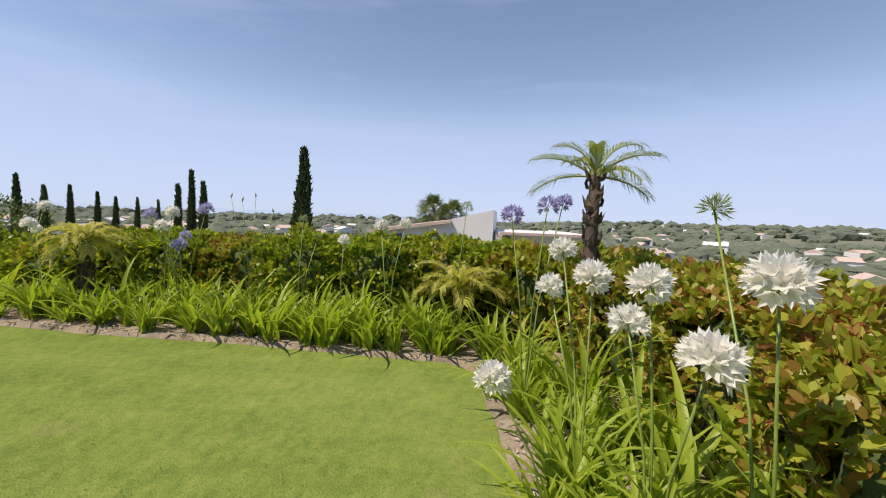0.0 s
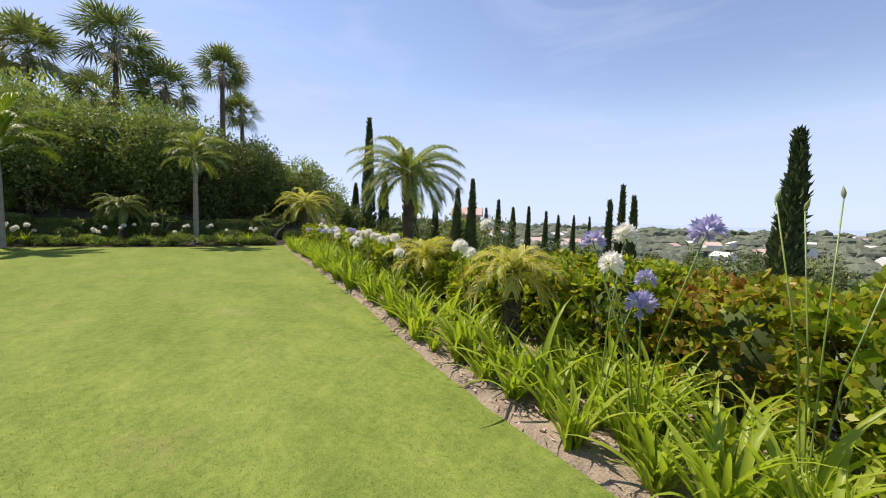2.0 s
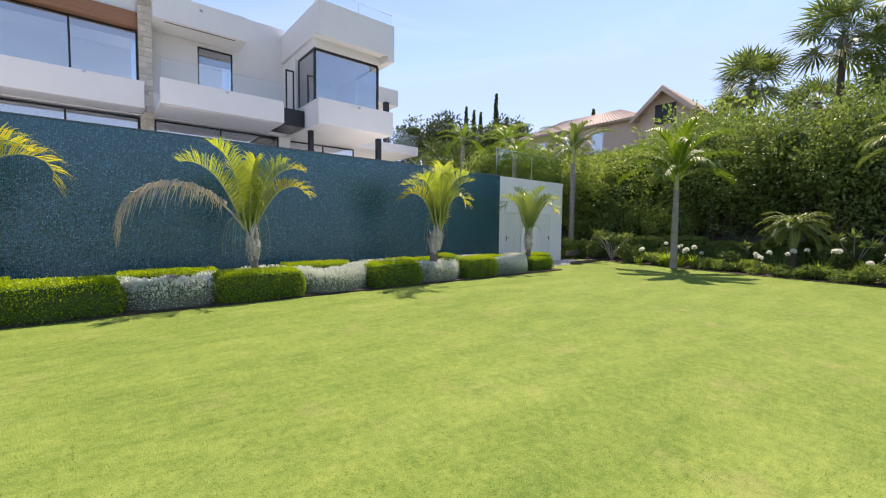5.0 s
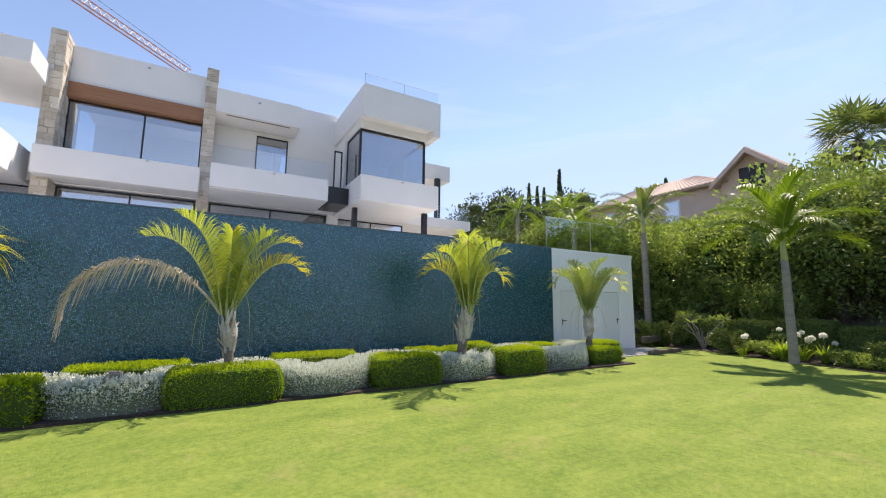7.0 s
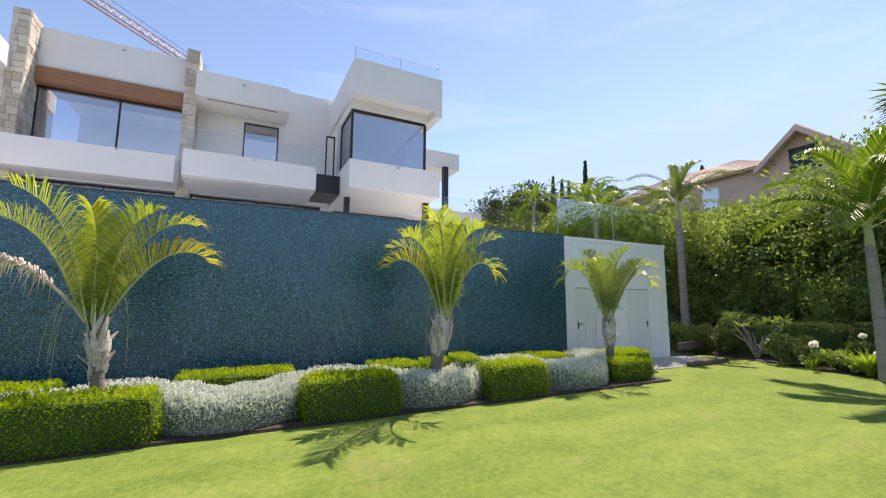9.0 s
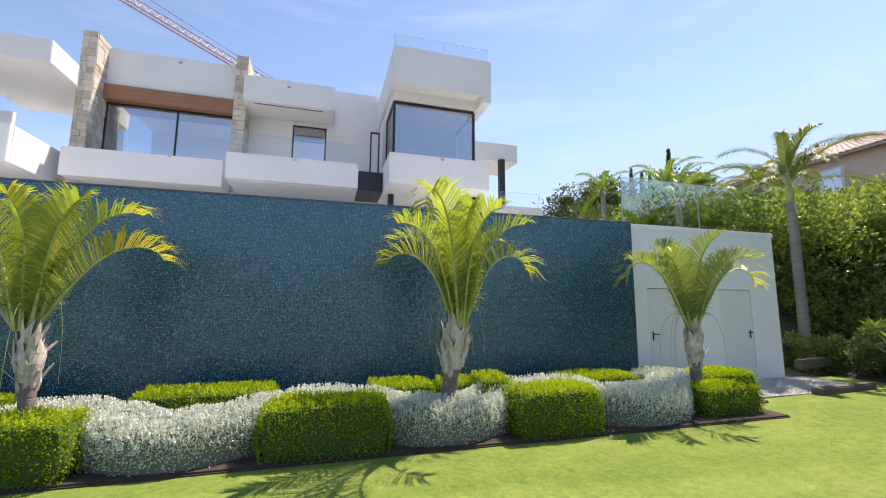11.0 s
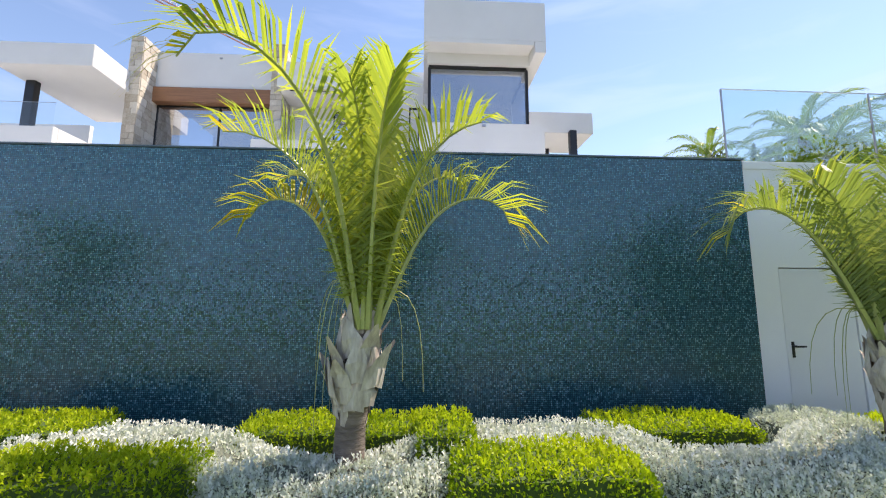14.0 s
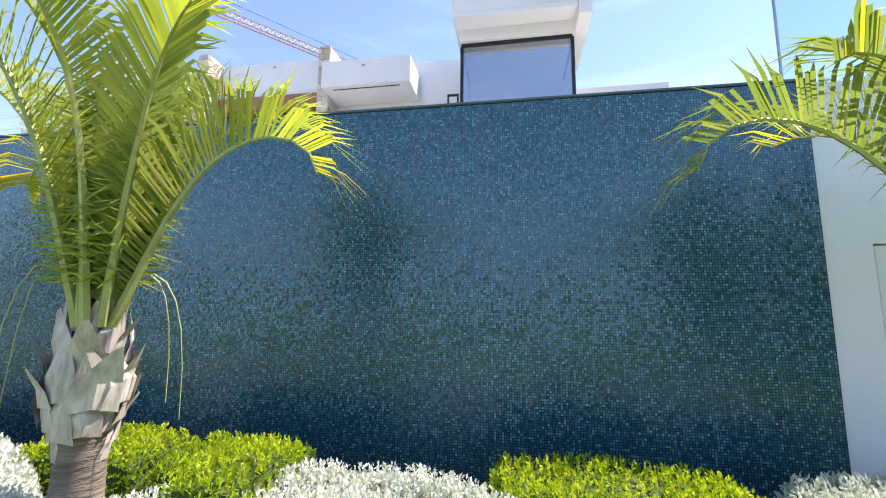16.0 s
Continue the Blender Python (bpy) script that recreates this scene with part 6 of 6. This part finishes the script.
for i, (x, y, s) in enumerate([(2.3, 2.6, 1.25), (2.62, 2.3, 1.3), (2.45, 3.05, 1.2), (2.75, 2.8, 1.3), (2.2, 1.75, 1.2), (2.55, 1.85, 1.25), (2.1, 3.3, 1.1), (0.9, 5.3, 1.2), (0.1, 5.55, 1.25), (-0.5, 5.5, 1.2), (-3.0, 6.05, 1.15), (-2.65, 6.2, 1.2), (-3.35, 6.3, 1.2), (-2.2, 5.95, 1.1), (-2.35, 6.3, 1.15), (-1.8, 6.05, 1.15), (0.55, 5.12, 1.1), (0.25, 5.2, 1.2), (-0.2, 5.18, 1.15), (-0.45, 5.22, 0.9), (-0.85, 5.3, 1.2), (-1.15, 5.42, 1.1), (-1.55, 5.5, 1.2), (-1.9, 5.42, 0.9), (1.1, 5.1, 1.1), (0.75, 5.6, 1.25), (-0.1, 5.8, 1.2), (-1.0, 5.95, 1.2), (1.95, 4.15, 1.5), (1.8, 4.65, 1.3), (2.2, 3.75, 1.4)]):
    agapanthus(x, y, i, (), 37 * i, s)
for i, (x, y, s) in enumerate([(-3.55, 5.75, 1.3), (-3.2, 5.68, 1.2), (-3.95, 5.72, 1.2), (-2.85, 5.62, 1.25), (-4.4, 5.85, 1.2)]):
    agapanthus(x, y, 4, (), 50 * i, s)
rb = random.Random(41)
for i, (x, y, k) in enumerate([(-9.6, 6.9, "white"), (-10.3, 6.85, "white"), (-10.9, 7.2, "blue"), (-11.4, 7.0, "white"), (-10.0, 7.4, "white"), (-12.5, 7.1, "blue"), (-8.9, 6.6, "white"), (-13.2, 7.3, "white"), (-14.5, 7.4, "white"), (-7.2, 6.4, "white"), (-16.0, 7.6, "blue")]):
    agapanthus(x, y, i, [(k, x + rb.uniform(-0.25, 0.25), y + rb.uniform(-0.25, 0.25), rb.uniform(0.9, 1.2)) for _ in range(3)])
# white heads in the border at the lawn's end
for i, (x, y) in enumerate([(-22.7, -1.5), (-22.6, -2.5), (-22.4, 0.4), (-22.2, 2.2), (-22.6, -3.6), (-22.0, 3.3), (-22.1, 5.0), (-22.2, 6.2), (-22.3, 1.2), (-22.8, -2.1)]):
    agapanthus(x, y, i, [("white", x + rb.uniform(-0.3, 0.4), y + rb.uniform(-0.5, 0.5), rb.uniform(0.55, 0.95)) for _ in range(3)])
# leaf clumps in the front of the bed
for i, (x, y, nx, ny) in enumerate(along(BED[1:], 0.42)):
    for o in (rb.uniform(0.10, 0.30), rb.uniform(0.5, 0.9)):
        if rb.random() < (0.72 if x < 0.6 else 0.9):
            agapanthus(x + nx * o + rb.uniform(-0.1, 0.1), y + ny * o, rb.randrange(6), (), rb.uniform(0, 360), rb.uniform(0.55, 1.3))


def leaf_hexes(rng, p, d, length, width, fold):
    """Oval leaves of six corners, folded along the middle."""
    d = unit(d)
    side = unit(np.cross(d, rng.normal(size=d.shape)))
    up = np.cross(side, d)
    n = len(p)
    l = (length * rng.uniform(0.65, 1.25, n))[:, None]
    w = (width * rng.uniform(0.75, 1.2, n))[:, None]
    dip = up * (l * fold)
    a, b = p + d * l * 0.28 + dip * 0.7, p + d * l * 0.7 + dip * 0.8
    return np.stack([p, a + side * w * 0.42, b + side * w * 0.46, p + d * l, b - side * w * 0.46, a - side * w * 0.42], axis=1)


def leafy_shrub(x, y, rx, ry, h, seed, count, leaf=0.085, red=False):
    """A broad-leaved shrub: shoots that each end in a rosette of glossy leaves, some of them red."""
    rng, rnd = np.random.default_rng(seed), random.Random(seed)
    ob = thing("leafy_shrub", "broad-leaved shrub with glossy russet and yellow leaves in the bed" if red else "broad-leaved shrub with glossy green and reddish leaves in the bed", "shrub", (x, y, 0), group="shrubs of the planting bed")
    n = count // 7
    a, q = rng.uniform(0, 6.28, n), np.sqrt(rng.uniform(0, 1, n))
    top = h * (0.86 + 0.16 * np.array([noise.noise(Vector((x + math.cos(b) * c * 2.2, y + math.sin(b) * c * 2.2, seed))) for b, c in zip(a, q)]))
    z = top * np.where(rng.uniform(0, 1, n) < 0.45, 1.0, rng.uniform(0.2, 1.0, n))
    q = np.where(z < top * 0.9, 0.72 + 0.3 * q, q)
    tip = np.stack([np.cos(a) * q * rx, np.sin(a) * q * ry, z * (1 - 0.12 * q ** 3)], 1)
    out = np.stack([np.cos(a) * q, np.sin(a) * q, np.where(z > top * 0.9, 1.0, 0.35)], 1)
    quads = []
    for k in range(7):
        d = unit(out) * 0.55 + rng.normal(size=tip.shape) * 0.6
        quads.append(leaf_hexes(rng, tip - unit(out) * (0.012 * k), d, leaf, leaf * 0.52, 0.1))
    part("leaves", poly_mesh("leaves", np.concatenate(quads), 6, M_SHRUBRED if red else M_SHRUB), ob, kind="stuff")
    geos = []
    for k in range(26):
        j = rnd.randrange(n)
        e = tip[j]
        geos.append(limb([(e[0] * 0.25, e[1] * 0.25, 0), (e[0] * 0.7, e[1] * 0.7, e[2] * 0.55), tuple(e)], [0.014, 0.009, 0.004], 5))
    part("twigwork", mesh_from("twigwork", *join(*geos), M_BARK), ob, "thin brown twigs", "stuff")
    # filler body in the shade colour, behind the leaves
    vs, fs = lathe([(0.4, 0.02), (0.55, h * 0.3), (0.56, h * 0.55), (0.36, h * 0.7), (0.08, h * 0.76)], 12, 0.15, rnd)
    part("inner_shade", mesh_from("inner_shade", [(p[0] * rx, p[1] * ry, p[2]) for p in vs], fs, M_LEAFCORE, True), ob, "solid core coloured dark for the inner shade")


for i, (x, y, nx, ny) in enumerate(along(BED[1:], 1.05)):
    if math.hypot(x + 8.3, y - 6.1) < 0.6:
        continue
    o = 1.55 + rb.uniform(-0.08, 0.12) + (0.3 if -4.6 < x < -1.4 else 0.0)
    near = x > -8
    leafy_shrub(x + nx * o, y + ny * o, 0.78, 0.74, 1.33 + rb.uniform(-0.1, 0.08) if x > -1.5 else 1.22 + rb.uniform(-0.12, 0.1) if x > -5 else 1.05 + rb.uniform(-0.1, 0.15), 400 + i, (7000 if x > 1.4 else 5200) if near else 1900, (0.07 if x > 1.4 else 0.084) if near else 0.13, x > 1.45 or i % 6 == 3)


for i, (x, y) in enumerate([(2.35, 6.05), (1.7, 6.75), (3.0, 5.3), (3.2, 6.6), (3.5, 4.0), (3.4, 2.6)]):
    leafy_shrub(x, y, 0.75, 0.72, 1.3, 470 + i, 3000, 0.11, i != 1)


def twigs(count, seed):
    rng = np.random.default_rng(seed)
    pts = along(BED[1:], 0.05)
    idx = rng.integers(0, len(pts), count)
    base = np.array([(pts[i][0] + pts[i][2] * o, pts[i][1] + pts[i][3] * o, 0.045) for i, o in zip(idx, rng.uniform(0.02, 0.6, count))])
    d = rng.normal(size=(count, 3)) * np.array([1, 1, 0.12])
    single("leaf_litter", poly_mesh("leaf_litter", leaf_quads(rng, base, d, 0.07, 0.02, 0.1), 4, M_DRY), "dry fallen leaves and twigs on the bed soil", "litter", "stuff")


twigs(4200, 9)


# ---- valley ----
def valley():
    rng, rnd = np.random.default_rng(77), random.Random(77)
    vs, fs = [], []
    lev = bmesh.new()
    bmesh.ops.create_icosphere(lev, subdivisions=1, radius=1.0)
    tv, tf = [v.co.copy() for v in lev.verts], [[v.index for v in f.verts] for f in lev.faces]
    lev.free()
    for k in range(3600):
        az, d = rnd.uniform(20, 172), 85 * math.exp(rnd.uniform(0, 2.6))
        x, y = far_at(az, d)
        if terrain(x, y) > 2 or (-6 < x < 17 and 18 < y < 33):
            continue
        s = rnd.uniform(1.4, 3.4) * (1 + d / 300)
        z = terrain(x, y)
        i0 = len(vs)
        for v in tv:
            w = 1 + 0.3 * rnd.uniform(-1, 1)
            vs.append((x + v.x * s * w, y + v.y * s * w, z + s * 0.25 + v.z * s * 0.62 * w))
        fs += [[i0 + i for i in f] for f in tf]
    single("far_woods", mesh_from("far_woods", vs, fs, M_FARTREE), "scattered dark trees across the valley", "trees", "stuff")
    for k in range(150):
        az, d = rnd.uniform(30, 150), 130 * math.exp(rnd.uniform(0, 2.1))
        x, y = far_at(az, d)
        z = terrain(x, y)
        if z > 6:
            continue
        w, l, h = rnd.uniform(4, 8), rnd.uniform(5, 10), rnd.uniform(2.2, 4.2)
        hs = thing("far_house", "distant white house with a tiled roof", "house", (x, y, z), rnd.uniform(0, 180), "houses in the valley")
        part("wall", box_mesh("wall", M_WHITE, (-w / 2, w / 2, -l / 2, l / 2, -1, h), bevel=0), hs)
        part("roof", mesh_from("roof", [(-w / 2 - 0.4, -l / 2, h), (w / 2 + 0.4, -l / 2, h), (w / 2 + 0.4, l / 2, h), (-w / 2 - 0.4, l / 2, h), (0, -l / 2, h + 1.3), (0, l / 2, h + 1.3)],
                               [(0, 1, 4), (1, 2, 5, 4), (2, 3, 5), (3, 0, 4, 5), (3, 2, 1, 0)], M_TILE if k % 3 else M_WHITE), hs)
        for q in (-0.25, 0.25):
            part("window", box_mesh("window", M_METAL, (w / 2 - 0.05, w / 2 + 0.05, l * q - 0.6, l * q + 0.6, h * 0.45, h * 0.8), bevel=0), hs)


valley()
# trees on the slope beyond the bed
rs = random.Random(90)
for i in range(-22, 16):
    az, d = 128 + i * 2.4 + rs.uniform(-1, 1), rs.uniform(34, 60) if i > 4 else rs.uniform(42, 85)
    x, y = far_at(az, d)
    z = terrain(x, y) - 0.2
    top = 1.5 + d * math.tan(radians(rs.uniform(-0.6, 1.5) if i > 4 else rs.uniform(-5.0, -2.5)))
    if i < 5 and -8 < x < 19 and 16 < y < 35:
        continue
    r = rs.uniform(2.0, 3.4)
    bush("slope_tree", x, y, z, r, r, max(2.5, top - z), 500 + i, M_DARKLEAF if i % 3 else M_FEATHER, 0.3 if i > 4 else 0.36, 2200 if i > 4 else 1300, "olive green tree on the slope below the garden", "tree", "trees on the slope", 9)
hx, hy = far_at(143.2, 78)
hz = terrain(hx, hy)
ph = thing("peach_house", "distant peach house with a terracotta roof among cypresses", "house", (hx, hy, hz), 50)
part("wall", box_mesh("wall", M_PEACH, (-2.4, 2.4, -4, 4, -1, 2.3 - hz), bevel=0.02), ph)
part("roof", mesh_from("roof", *join(pantile_roof((-2.9, -4.6, 2.2 - hz), (2.9, -4.6, 2.2 - hz), (2.9, 0, 3.6 - hz), (-2.9, 0, 3.6 - hz), 20), pantile_roof((-2.9, 4.6, 2.2 - hz), (2.9, 4.6, 2.2 - hz), (2.9, 0, 3.6 - hz), (-2.9, 0, 3.6 - hz), 20)), M_TILE), ph)
for q in (-1.2, 1.2):
    part("window", box_mesh("window", M_METAL, (q - 0.5, q + 0.5, -4.06, -3.95, 0.2 - hz, 1.5 - hz), bevel=0.01), ph, "dark window")
